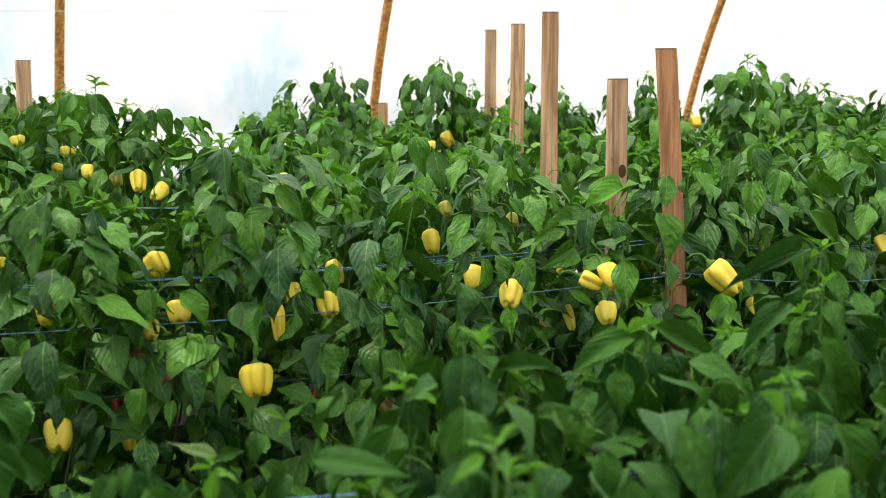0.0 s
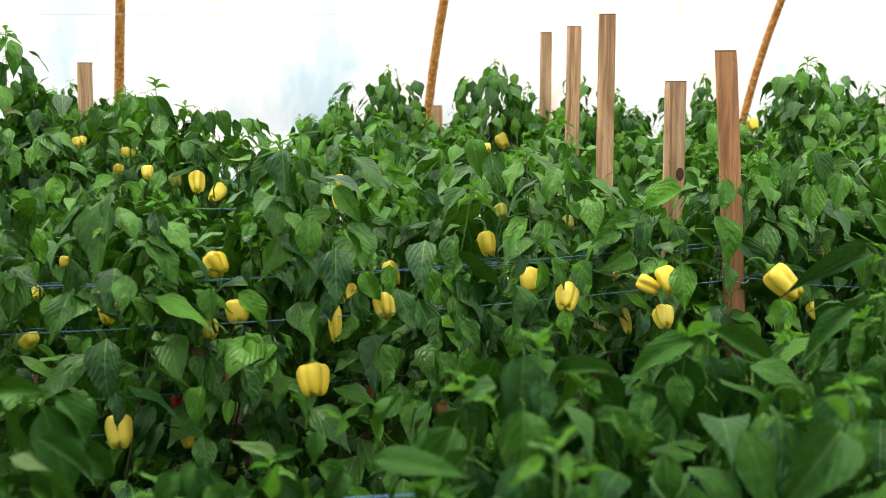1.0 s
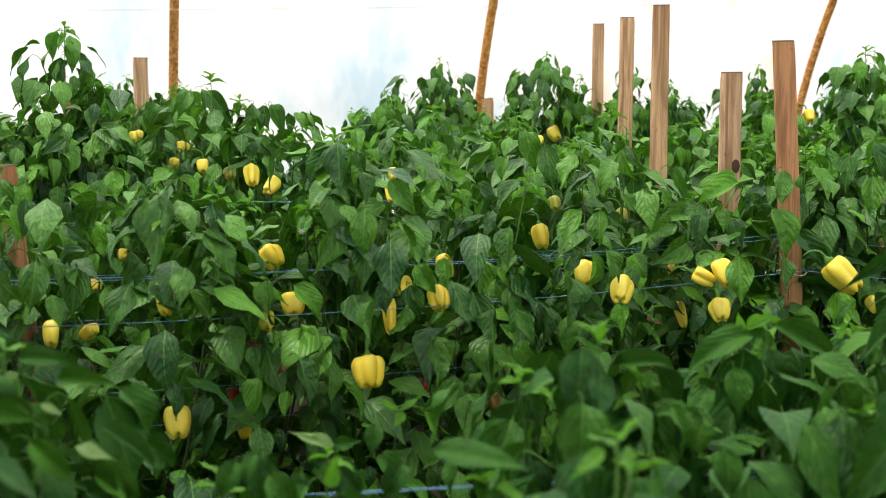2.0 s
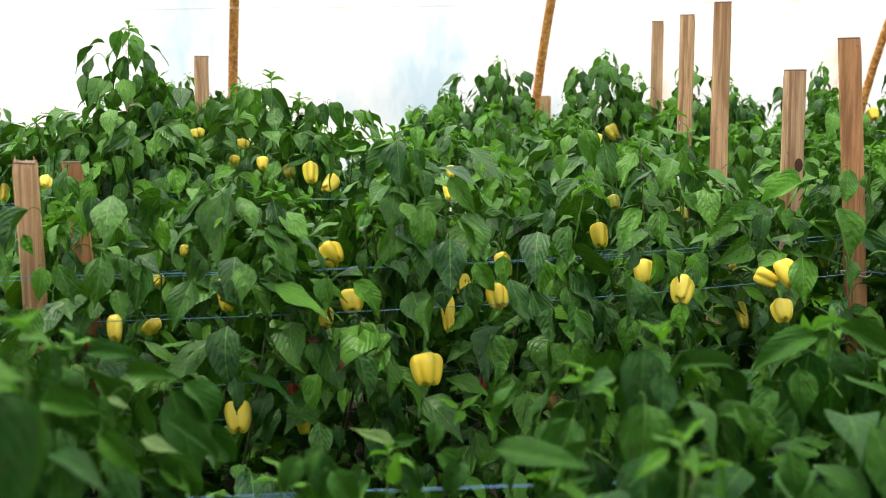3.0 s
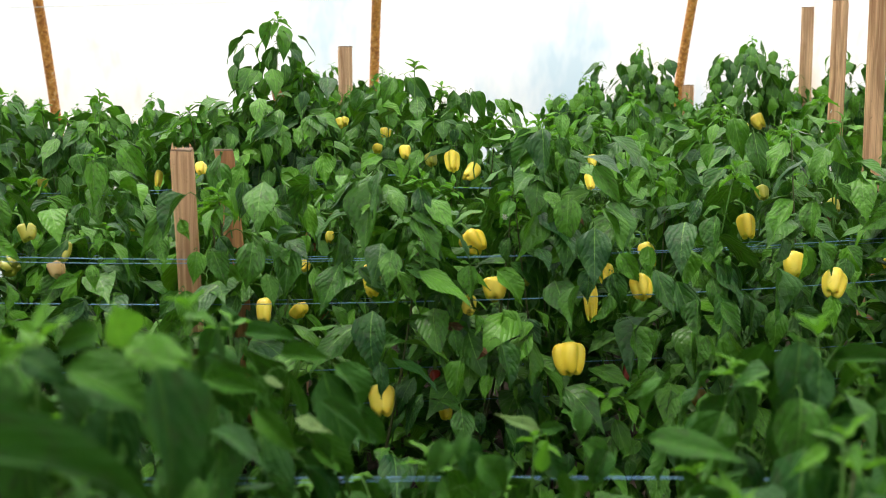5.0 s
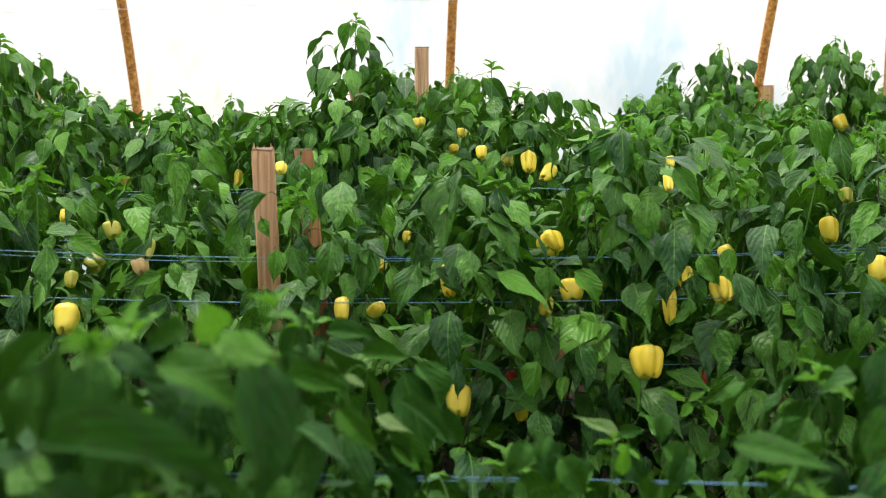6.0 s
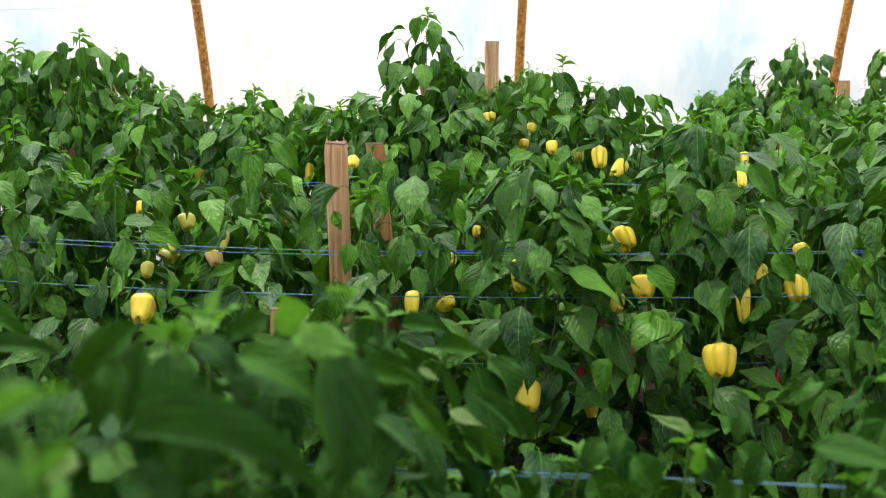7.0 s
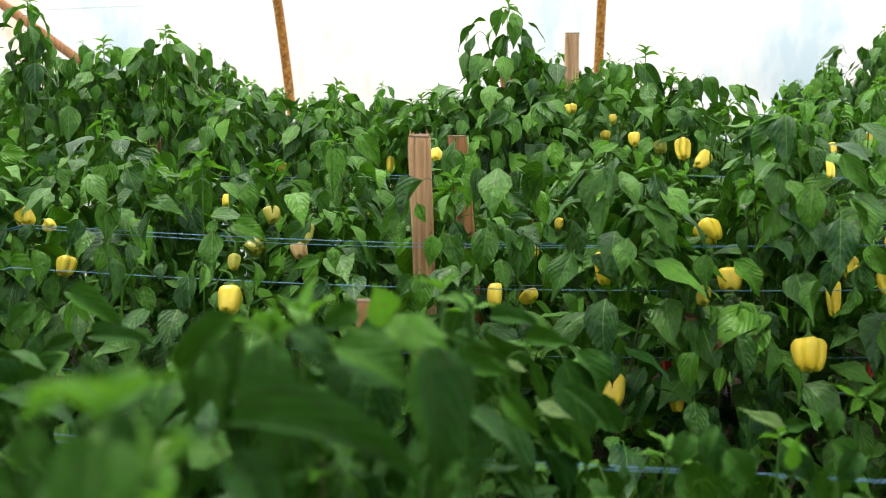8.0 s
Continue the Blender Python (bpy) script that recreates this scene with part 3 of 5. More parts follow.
SHOWN_LEAVES += [
    (0.371, 2.436, 0.844, -0.001, -0.021, -0.070, 0.063, 'n'), (0.337, 2.520, 0.805, 0.013, -0.028, -0.092, 0.045, 'n'), (0.437, 2.496, 0.823, 0.062, -0.027, -0.067, 0.052, 'n'),
    (0.228, 2.460, 0.831, 0.035, -0.023, -0.069, 0.032, 'n'), (0.385, 2.460, 0.739, 0.001, -0.013, -0.043, 0.051, 'n'), (0.251, 2.496, 0.724, 0.060, -0.017, 0.003, 0.028, 'n'),
    (0.268, 2.436, 0.689, -0.031, -0.017, -0.049, 0.045, 'n'), (0.338, 2.436, 0.713, 0.009, -0.016, -0.053, 0.050, 'n'), (0.183, 2.436, 0.685, 0.064, -0.019, 0.009, 0.048, 'n'),
    (0.433, 2.424, 0.687, 0.021, -0.030, -0.095, 0.059, 'n'), (0.449, 2.496, 0.744, 0.002, -0.021, -0.070, 0.041, 'n'), (0.347, 2.400, 0.657, -0.018, -0.024, -0.077, 0.055, 'n'),
]
SHOWN_LEAVES += [
    (0.183, 2.364, 0.668, 0.009, -0.021, -0.070, 0.041, 'n'), (0.492, 2.460, 0.678, 0.009, -0.031, -0.103, 0.056, 'n'), (0.500, 2.496, 0.721, 0.030, -0.020, -0.057, 0.048, 'n'),
    (0.124, 2.460, 0.699, -0.032, -0.014, -0.035, 0.044, 'n'), (0.156, 2.460, 0.694, 0.008, -0.011, -0.036, 0.034, 'n'), (0.340, 2.340, 0.575, 0.006, -0.025, -0.081, 0.069, 'n'),
    (0.588, 2.400, 0.803, -0.030, -0.027, -0.086, 0.053, 'n'), (0.659, 2.436, 0.782, -0.039, -0.020, -0.059, 0.057, 'n'), (0.673, 2.460, 0.818, 0.017, -0.023, -0.073, 0.046, 'n'),
    (0.515, 2.460, 0.744, 0.020, -0.017, -0.046, 0.047, 'n'), (0.710, 2.436, 0.715, 0.010, -0.032, -0.106, 0.071, 'n'), (0.750, 2.400, 0.622, -0.075, -0.027, -0.062, 0.059, 'n'),
]
SHOWN_LEAVES += [
    (0.791, 2.424, 0.577, -0.018, -0.022, -0.072, 0.039, 'n'), (0.834, 2.400, 0.698, 0.000, -0.022, -0.074, 0.032, 'n'), (0.841, 2.424, 0.766, -0.002, -0.024, -0.080, 0.033, 'n'),
    (0.884, 2.400, 0.762, 0.038, -0.026, -0.072, 0.035, 'n'), (0.890, 2.376, 0.706, 0.038, -0.028, -0.079, 0.032, 'n'), (0.852, 2.376, 0.582, 0.026, -0.029, -0.089, 0.060, 'n'),
    (0.957, 2.520, 0.625, -0.029, -0.026, -0.084, 0.064, 'n'), (0.810, 2.460, 0.798, 0.039, -0.037, -0.115, 0.035, 'n'), (0.745, 2.400, 0.833, 0.032, -0.032, -0.099, 0.041, 'n'),
    (0.984, 2.496, 0.753, -0.001, -0.026, -0.086, 0.064, 'n'), (1.073, 2.460, 0.731, 0.069, -0.024, -0.023, 0.034, 'n'), (1.152, 2.460, 0.761, -0.002, -0.022, -0.075, 0.050, 'n'),
]
SHOWN_LEAVES += [
    (1.341, 2.460, 0.742, -0.022, -0.021, -0.068, 0.064, 'n'), (1.672, 2.400, 0.769, -0.021, -0.032, -0.106, 0.076, 'n'), (1.768, 2.460, 0.800, 0.003, -0.022, -0.072, 0.057, 'n'),
    (0.365, 1.740, 0.701, -0.077, -0.022, 0.028, 0.022, 'p'), (0.367, 1.752, 0.699, 0.038, -0.011, 0.004, 0.019, 'n'), (0.637, 1.500, 0.869, -0.023, -0.032, -0.106, 0.062, 'n'),
    (0.709, 1.560, 0.830, 0.098, -0.032, 0.010, 0.025, 'n'), (0.987, 1.680, 0.834, -0.126, -0.032, -0.028, 0.043, 'n'), (1.033, 1.680, 0.849, 0.110, -0.044, -0.054, 0.036, 'n'),
    (0.930, 1.620, 0.800, -0.000, -0.022, -0.070, 0.064, 'n'), (1.008, 1.656, 0.816, 0.014, -0.017, -0.052, 0.049, 'n'), (0.987, 1.680, 0.841, 0.042, -0.016, 0.024, 0.021, 'y'),
]
SHOWN_LEAVES += [
    (0.977, 1.680, 0.833, -0.013, -0.011, 0.041, 0.019, 'y'), (0.886, 1.200, 0.825, -0.092, -0.030, -0.070, 0.064, 'n'), (0.911, 1.200, 0.829, -0.018, -0.020, -0.065, 0.049, 'n'),
    (1.023, 1.260, 0.797, 0.025, -0.031, -0.083, 0.044, 'n'), (0.738, 1.320, 0.779, -0.001, -0.019, -0.060, 0.072, 'n'), (0.369, 1.260, 0.825, 0.101, -0.032, -0.015, 0.035, 'n'),
    (0.709, 1.560, 0.783, 0.029, -0.028, -0.080, 0.045, 'n'), (0.738, 1.500, 0.774, 0.076, -0.025, 0.012, 0.026, 'n'), (1.499, 1.920, 0.922, -0.190, -0.046, -0.037, 0.028, 'n'),
    (1.283, 1.680, 0.866, -0.129, -0.037, -0.076, 0.038, 'n'), (1.206, 1.500, 0.769, -0.126, -0.032, 0.061, 0.034, 'n'), (1.258, 1.560, 0.836, 0.013, -0.027, -0.080, 0.036, 'n'),
]
SHOWN_LEAVES += [
    (1.141, 1.440, 0.791, 0.041, -0.021, -0.041, 0.045, 'n'), (1.411, 1.680, 0.817, 0.050, -0.030, -0.065, 0.058, 'n'), (0.910, 1.260, 0.846, 0.029, -0.016, -0.032, 0.021, 'y'),
    (0.381, 1.560, 0.777, -0.007, -0.012, -0.041, 0.025, 'n'), (0.458, 1.740, 0.744, -0.038, -0.011, 0.021, 0.010, 'y'), (0.462, 1.740, 0.743, 0.030, -0.011, 0.024, 0.010, 'y'),
    (0.466, 1.740, 0.741, -0.017, -0.008, -0.021, 0.016, 'y'), (0.208, 1.380, 0.803, -0.020, -0.011, -0.032, 0.036, 'n'), (0.096, 1.740, 0.735, 0.057, -0.022, -0.047, 0.040, 'n'),
    (0.300, 1.440, 0.738, 0.006, -0.012, 0.045, 0.017, 'y'), (0.530, 1.200, 0.829, -0.047, -0.014, -0.024, 0.015, 'y'), (-1.620, 3.960, 1.377, -0.008, -0.023, -0.082, 0.057, 'n'),
]
SHOWN_LEAVES += [
    (-1.652, 3.960, 1.322, -0.009, -0.024, -0.082, 0.034, 'n'), (-1.581, 3.960, 1.355, -0.006, -0.023, -0.082, 0.046, 'n'), (-1.480, 3.900, 1.282, 0.039, -0.022, -0.072, 0.056, 'n'),
    (-1.568, 3.900, 1.275, 0.008, -0.033, -0.119, 0.068, 'n'), (-1.476, 3.600, 1.146, 0.003, -0.027, -0.095, 0.062, 'n'), (-1.311, 3.960, 1.323, -0.015, -0.022, -0.074, 0.065, 'n'),
    (-1.242, 3.960, 1.300, 0.016, -0.036, -0.128, 0.046, 'n'), (-1.202, 3.960, 1.352, 0.013, -0.019, -0.067, 0.042, 'n'), (-1.183, 3.960, 1.300, -0.007, -0.023, -0.082, 0.049, 'n'),
    (-1.136, 3.960, 1.337, 0.008, -0.025, -0.091, 0.042, 'n'), (-1.122, 3.960, 1.296, 0.032, -0.018, -0.060, 0.025, 'n'), (-1.277, 3.960, 1.219, -0.029, -0.026, -0.084, 0.053, 'n'),
]
SHOWN_LEAVES += [
    (-1.226, 3.900, 1.145, -0.010, -0.026, -0.091, 0.060, 'n'), (-1.297, 3.480, 1.136, 0.004, -0.032, -0.114, 0.070, 'n'), (-1.238, 2.880, 1.028, 0.087, -0.022, -0.007, 0.044, 'n'),
    (-1.004, 3.000, 1.053, -0.057, -0.029, -0.076, 0.051, 'n'), (-0.867, 2.700, 1.000, 0.033, -0.022, -0.074, 0.051, 'n'), (-0.838, 2.760, 0.997, 0.026, -0.035, -0.121, 0.052, 'n'),
    (-0.926, 2.760, 1.012, -0.015, -0.021, -0.071, 0.031, 'n'), (-1.074, 2.820, 0.994, 0.018, -0.020, -0.070, 0.061, 'n'), (-1.126, 2.880, 1.031, 0.004, -0.017, -0.061, 0.046, 'n'),
    (-1.054, 2.640, 0.961, -0.042, -0.022, -0.059, 0.047, 'n'), (-0.914, 2.520, 0.905, -0.018, -0.020, -0.063, 0.054, 'n'), (-1.040, 2.580, 0.886, -0.022, -0.019, -0.059, 0.048, 'n'),
]
SHOWN_LEAVES += [
    (-1.012, 2.520, 0.840, 0.018, -0.026, -0.087, 0.057, 'n'), (-1.084, 2.580, 0.861, -0.002, -0.029, -0.099, 0.046, 'n'), (-0.878, 2.580, 0.935, 0.009, -0.027, -0.094, 0.053, 'n'),
    (-0.847, 2.496, 0.827, 0.025, -0.030, -0.099, 0.049, 'n'), (-0.857, 2.580, 0.840, 0.042, -0.011, 0.011, 0.018, 'y'), (-0.832, 2.580, 0.820, 0.017, -0.023, -0.077, 0.034, 'n'),
    (-0.803, 2.580, 0.752, 0.029, -0.020, -0.065, 0.053, 'n'), (-0.727, 2.700, 0.962, 0.008, -0.018, -0.062, 0.045, 'n'), (-0.888, 3.480, 1.079, -0.008, -0.024, -0.084, 0.066, 'n'),
    (-0.847, 3.480, 1.004, 0.033, -0.018, -0.055, 0.069, 'n'), (-0.754, 2.760, 0.926, 0.043, -0.031, -0.102, 0.054, 'n'), (-0.614, 2.460, 0.888, 0.002, -0.029, -0.100, 0.059, 'n'),
]
SHOWN_LEAVES += [
    (-0.792, 2.760, 0.893, 0.007, -0.024, -0.083, 0.067, 'n'), (-0.599, 2.580, 0.890, 0.081, -0.024, -0.036, 0.041, 'n'), (-0.628, 2.760, 0.966, 0.045, -0.025, -0.078, 0.046, 'n'),
    (-0.542, 2.520, 0.813, 0.000, -0.019, -0.066, 0.049, 'n'), (-0.561, 2.460, 0.784, 0.022, -0.017, -0.055, 0.036, 'n'), (-0.447, 2.640, 0.887, -0.070, -0.027, -0.057, 0.044, 'n'),
    (-0.407, 2.520, 0.821, -0.058, -0.018, -0.018, 0.023, 'n'), (-0.397, 2.520, 0.775, -0.080, -0.027, -0.042, 0.026, 'n'), (-0.496, 3.060, 1.050, 0.021, -0.019, -0.064, 0.046, 'n'),
    (-0.451, 3.000, 1.032, 0.009, -0.032, -0.112, 0.050, 'n'), (-0.396, 3.120, 1.062, 0.059, -0.028, -0.080, 0.047, 'n'), (-0.338, 2.760, 0.958, -0.030, -0.019, -0.057, 0.046, 'n'),
]
SHOWN_LEAVES += [
    (-0.373, 2.580, 0.781, -0.008, -0.019, -0.063, 0.045, 'y'), (-0.336, 2.640, 0.856, 0.038, -0.025, -0.078, 0.063, 'n'), (-0.256, 2.580, 0.905, 0.018, -0.021, -0.071, 0.036, 'n'),
    (-0.186, 2.460, 0.989, -0.055, -0.027, -0.074, 0.047, 'n'), (-0.224, 2.472, 0.956, -0.050, -0.030, -0.088, 0.032, 'n'), (-0.198, 2.460, 0.941, 0.019, -0.012, -0.040, 0.036, 'n'),
    (-0.167, 2.460, 0.878, -0.007, -0.019, -0.066, 0.038, 'n'), (-0.138, 2.496, 0.874, 0.028, -0.023, -0.073, 0.046, 'n'), (-0.186, 2.400, 0.809, 0.002, -0.023, -0.079, 0.057, 'n'),
    (-0.135, 2.640, 0.887, 0.037, -0.019, -0.053, 0.049, 'n'), (-0.205, 2.460, 0.797, -0.039, -0.019, -0.049, 0.036, 'n'), (-0.058, 2.460, 0.895, -0.014, -0.029, -0.099, 0.054, 'n'),
]
SHOWN_LEAVES += [
    (-0.024, 2.436, 0.898, 0.010, -0.014, -0.049, 0.042, 'n'), (0.015, 2.496, 0.874, -0.014, -0.028, -0.095, 0.057, 'n'), (0.051, 2.580, 0.894, -0.007, -0.016, -0.054, 0.045, 'n'),
    (-0.081, 2.640, 1.003, -0.007, -0.024, -0.083, 0.036, 'n'), (-0.018, 2.640, 0.985, -0.042, -0.024, -0.072, 0.039, 'n'), (0.004, 2.640, 0.997, -0.001, -0.014, -0.049, 0.034, 'n'),
    (0.040, 2.640, 0.966, -0.002, -0.013, -0.045, 0.031, 'n'), (-0.012, 2.700, 0.943, 0.056, -0.020, -0.042, 0.047, 'n'), (0.051, 2.760, 0.945, 0.018, -0.024, -0.082, 0.046, 'n'),
    (0.133, 2.460, 1.013, -0.039, -0.022, -0.065, 0.033, 'n'), (0.111, 2.460, 0.844, -0.044, -0.030, -0.093, 0.051, 'n'), (0.094, 3.000, 1.045, 0.008, -0.022, -0.076, 0.044, 'n'),
]
SHOWN_LEAVES += [
    (0.073, 3.120, 1.018, -0.012, -0.023, -0.079, 0.058, 'n'), (-0.022, 3.480, 1.115, -0.062, -0.022, -0.047, 0.052, 'n'), (-0.001, 3.360, 1.085, 0.000, -0.019, -0.067, 0.056, 'n'),
    (0.218, 2.880, 1.049, -0.040, -0.016, -0.040, 0.040, 'y'), (-0.216, 1.140, 0.945, 0.001, -0.020, -0.065, 0.059, 'n'), (-0.178, 1.260, 0.905, 0.079, -0.024, -0.030, 0.038, 'n'),
    (-0.208, 0.960, 0.920, 0.157, -0.044, -0.004, 0.042, 'n'), (-0.249, 1.140, 0.964, -0.059, -0.020, -0.028, 0.022, 'n'), (-0.132, 1.320, 0.933, -0.019, -0.011, 0.034, 0.024, 'y'),
    (-0.121, 1.200, 0.953, 0.060, -0.017, -0.016, 0.027, 'y'), (-0.178, 1.320, 0.933, -0.031, -0.011, -0.020, 0.028, 'n'), (-0.077, 1.020, 0.965, 0.020, -0.034, -0.107, 0.046, 'n'),
]
SHOWN_LEAVES += [
    (-0.036, 1.560, 0.885, 0.068, -0.019, 0.001, 0.023, 'n'), (0.005, 1.560, 0.858, 0.065, -0.018, 0.000, 0.022, 'n'), (-0.066, 1.800, 0.839, -0.005, -0.014, 0.051, 0.030, 'n'),
    (-0.078, 1.440, 0.858, 0.069, -0.020, -0.011, 0.032, 'n'), (-0.021, 1.440, 0.820, 0.048, -0.021, -0.049, 0.026, 'n'), (0.022, 1.560, 0.778, 0.045, -0.014, -0.019, 0.019, 'p'),
    (0.054, 1.560, 0.797, 0.071, -0.026, -0.047, 0.022, 'n'), (-0.015, 1.560, 0.831, 0.027, -0.009, -0.015, 0.010, 'p'), (0.043, 1.620, 0.729, 0.061, -0.022, -0.043, 0.037, 'n'),
    (-0.030, 1.560, 0.703, 0.056, -0.021, -0.042, 0.035, 'n'), (-0.706, 1.800, 0.855, -0.044, -0.020, -0.043, 0.031, 'n'), (-0.631, 1.740, 0.882, 0.097, -0.029, -0.052, 0.034, 'n'),
]
SHOWN_LEAVES += [
    (-0.578, 1.680, 0.832, 0.091, -0.023, 0.007, 0.027, 'n'), (-0.600, 1.680, 0.830, -0.047, -0.016, -0.016, 0.021, 'n'), (-0.593, 1.680, 0.794, 0.009, -0.019, -0.061, 0.041, 'n'),
    (-0.594, 1.620, 0.820, -0.062, -0.028, -0.060, 0.035, 'n'), (-0.683, 1.740, 0.819, 0.006, -0.011, -0.038, 0.041, 'n'), (-0.674, 1.680, 0.811, -0.033, -0.016, -0.037, 0.032, 'n'),
    (-0.185, 0.660, 1.013, 0.014, -0.007, -0.021, 0.027, 'n'), (-0.191, 0.600, 1.024, -0.010, -0.007, -0.020, 0.029, 'n'), (-0.131, 0.600, 1.024, -0.016, -0.007, -0.014, 0.009, 'y'),
    (-0.230, 0.720, 1.006, -0.020, -0.008, -0.012, 0.017, 'y'), (-0.255, 1.080, 0.950, 0.014, -0.018, -0.057, 0.023, 'n'), (0.220, 1.500, 0.764, 0.008, -0.018, -0.058, 0.046, 'n'),
]
SHOWN_LEAVES += [
    (0.200, 1.500, 0.761, -0.026, -0.015, -0.043, 0.031, 'n'), (0.229, 1.440, 0.758, 0.034, -0.018, -0.044, 0.038, 'n'), (0.124, 1.560, 0.699, 0.016, -0.009, -0.025, 0.026, 'n'),
    (-0.259, 1.800, 0.798, 0.084, -0.029, -0.059, 0.056, 'n'), (-0.185, 1.800, 0.840, -0.055, -0.025, -0.061, 0.040, 'n'), (-0.218, 1.740, 0.787, 0.065, -0.032, -0.087, 0.062, 'n'),
    (-0.272, 1.680, 0.792, 0.079, -0.026, -0.047, 0.052, 'n'), (-0.227, 2.544, 0.770, 0.037, -0.029, -0.090, 0.064, 'n'), (-0.156, 2.544, 0.806, -0.045, -0.033, -0.102, 0.058, 'n'),
    (-0.249, 2.520, 0.726, 0.072, -0.033, -0.088, 0.069, 'n'), (-0.202, 2.520, 0.750, -0.056, -0.032, -0.089, 0.065, 'n'), (-0.165, 2.940, 1.030, 0.035, -0.032, -0.106, 0.054, 'n'),
]
SHOWN_LEAVES += [
    (-0.097, 2.940, 1.023, -0.040, -0.029, -0.093, 0.052, 'n'), (-0.082, 2.880, 0.946, -0.065, -0.029, -0.077, 0.053, 'n'), (-0.521, 1.440, 0.747, 0.101, -0.028, -0.029, 0.057, 'n'),
    (-0.615, 1.500, 0.741, 0.077, -0.026, -0.054, 0.053, 'n'), (0.400, 2.436, 0.677, -0.010, -0.009, -0.028, 0.012, 'w'), (0.328, 2.472, 0.718, 0.042, -0.013, -0.009, 0.014, 'w'),
    (0.648, 2.640, 0.918, 0.013, -0.007, -0.020, 0.012, 'w'), (0.345, 1.680, 0.691, 0.054, -0.023, -0.046, 0.044, 'n'), (0.411, 1.680, 0.696, 0.047, -0.020, -0.043, 0.043, 'n'),
    (0.150, 2.470, 0.838, 0.055, -0.02, -0.05, 0.032, 'n'), (0.165, 2.49, 0.80, 0.05, -0.02, -0.028, 0.024, 'n'),
    (-0.135, 2.82, 1.06, -0.012, -0.02, -0.10, 0.05, 'n'), (-0.12, 2.83, 0.98, 0.012, -0.02, -0.09, 0.05, 'n'), (1.09, 2.47, 0.87, -0.012, -0.02, -0.085, 0.045, 'n'), (1.125, 2.47, 0.875, 0.02, -0.02, -0.07, 0.04, 'n'),
    (0.63, 2.48, 0.825, -0.012, -0.02, -0.07, 0.04, 'n'), (0.675, 2.47, 0.815, 0.014, -0.02, -0.065, 0.036, 'n'),
    (0.308, 1.680, 0.683, -0.024, -0.016, -0.049, 0.036, 'n'), (0.441, 1.656, 0.692, -0.032, -0.017, -0.048, 0.043, 'n'),
]
SHOWN_LEAVES += [
    (-0.200, 1.060, 0.958, 0.004, -0.020, -0.075, 0.064, 'n'), (-0.238, 1.100, 0.973, -0.062, -0.020, -0.056, 0.023, 'n'), (-0.162, 1.140, 0.939, 0.076, -0.020, -0.031, 0.042, 'n'),
    (-0.127, 1.200, 0.944, -0.006, -0.010, 0.044, 0.025, 'y'), (-0.123, 1.180, 0.948, 0.057, -0.010, -0.016, 0.036, 'y'), (-0.097, 1.160, 0.928, 0.038, -0.020, -0.115, 0.066, 'n'),
    (-0.152, 1.220, 0.956, -0.035, -0.020, -0.012, 0.032, 'n'), (-0.194, 1.120, 0.956, 0.045, -0.020, -0.020, 0.025, 'n'), (-0.270, 1.180, 0.933, -0.027, -0.020, -0.072, 0.040, 'n'),
    (-0.244, 1.140, 0.951, -0.019, -0.020, -0.083, 0.030, 'n'), (-0.204, 1.070, 0.966, -0.022, -0.010, 0.005, 0.014, 'y'), (-0.204, 1.070, 0.966, -0.010, -0.010, 0.021, 0.012, 'y'),
    (-0.203, 1.070, 0.966, 0.012, -0.010, 0.023, 0.012, 'y'), (-0.203, 1.070, 0.966, 0.026, -0.010, 0.008, 0.014, 'y'), (-0.260, 0.950, 0.955, -0.056, -0.020, -0.027, 0.036, 'n'),
    (-0.244, 0.950, 0.915, -0.014, -0.020, -0.022, 0.017, 'p'), (-0.224, 1.000, 0.882, 0.053, -0.020, -0.048, 0.052, 'n'),
]

# ---- structure ----
GH_MID, GH_HALF, GH_HIGH, GH_X0, GH_X1 = 2.42, 5.0, 4.2, -7.0, 10.0


def arch(out=0.0, steps=40):
    pts = []
    for k in range(steps + 1):
        a = math.pi * k / steps
        c, s = math.cos(a), math.sin(a)
        pts.append((GH_MID + (GH_HALF + out) * math.copysign(abs(c) ** 0.87, c), (GH_HIGH + out) * abs(s) ** 0.87))
    return pts


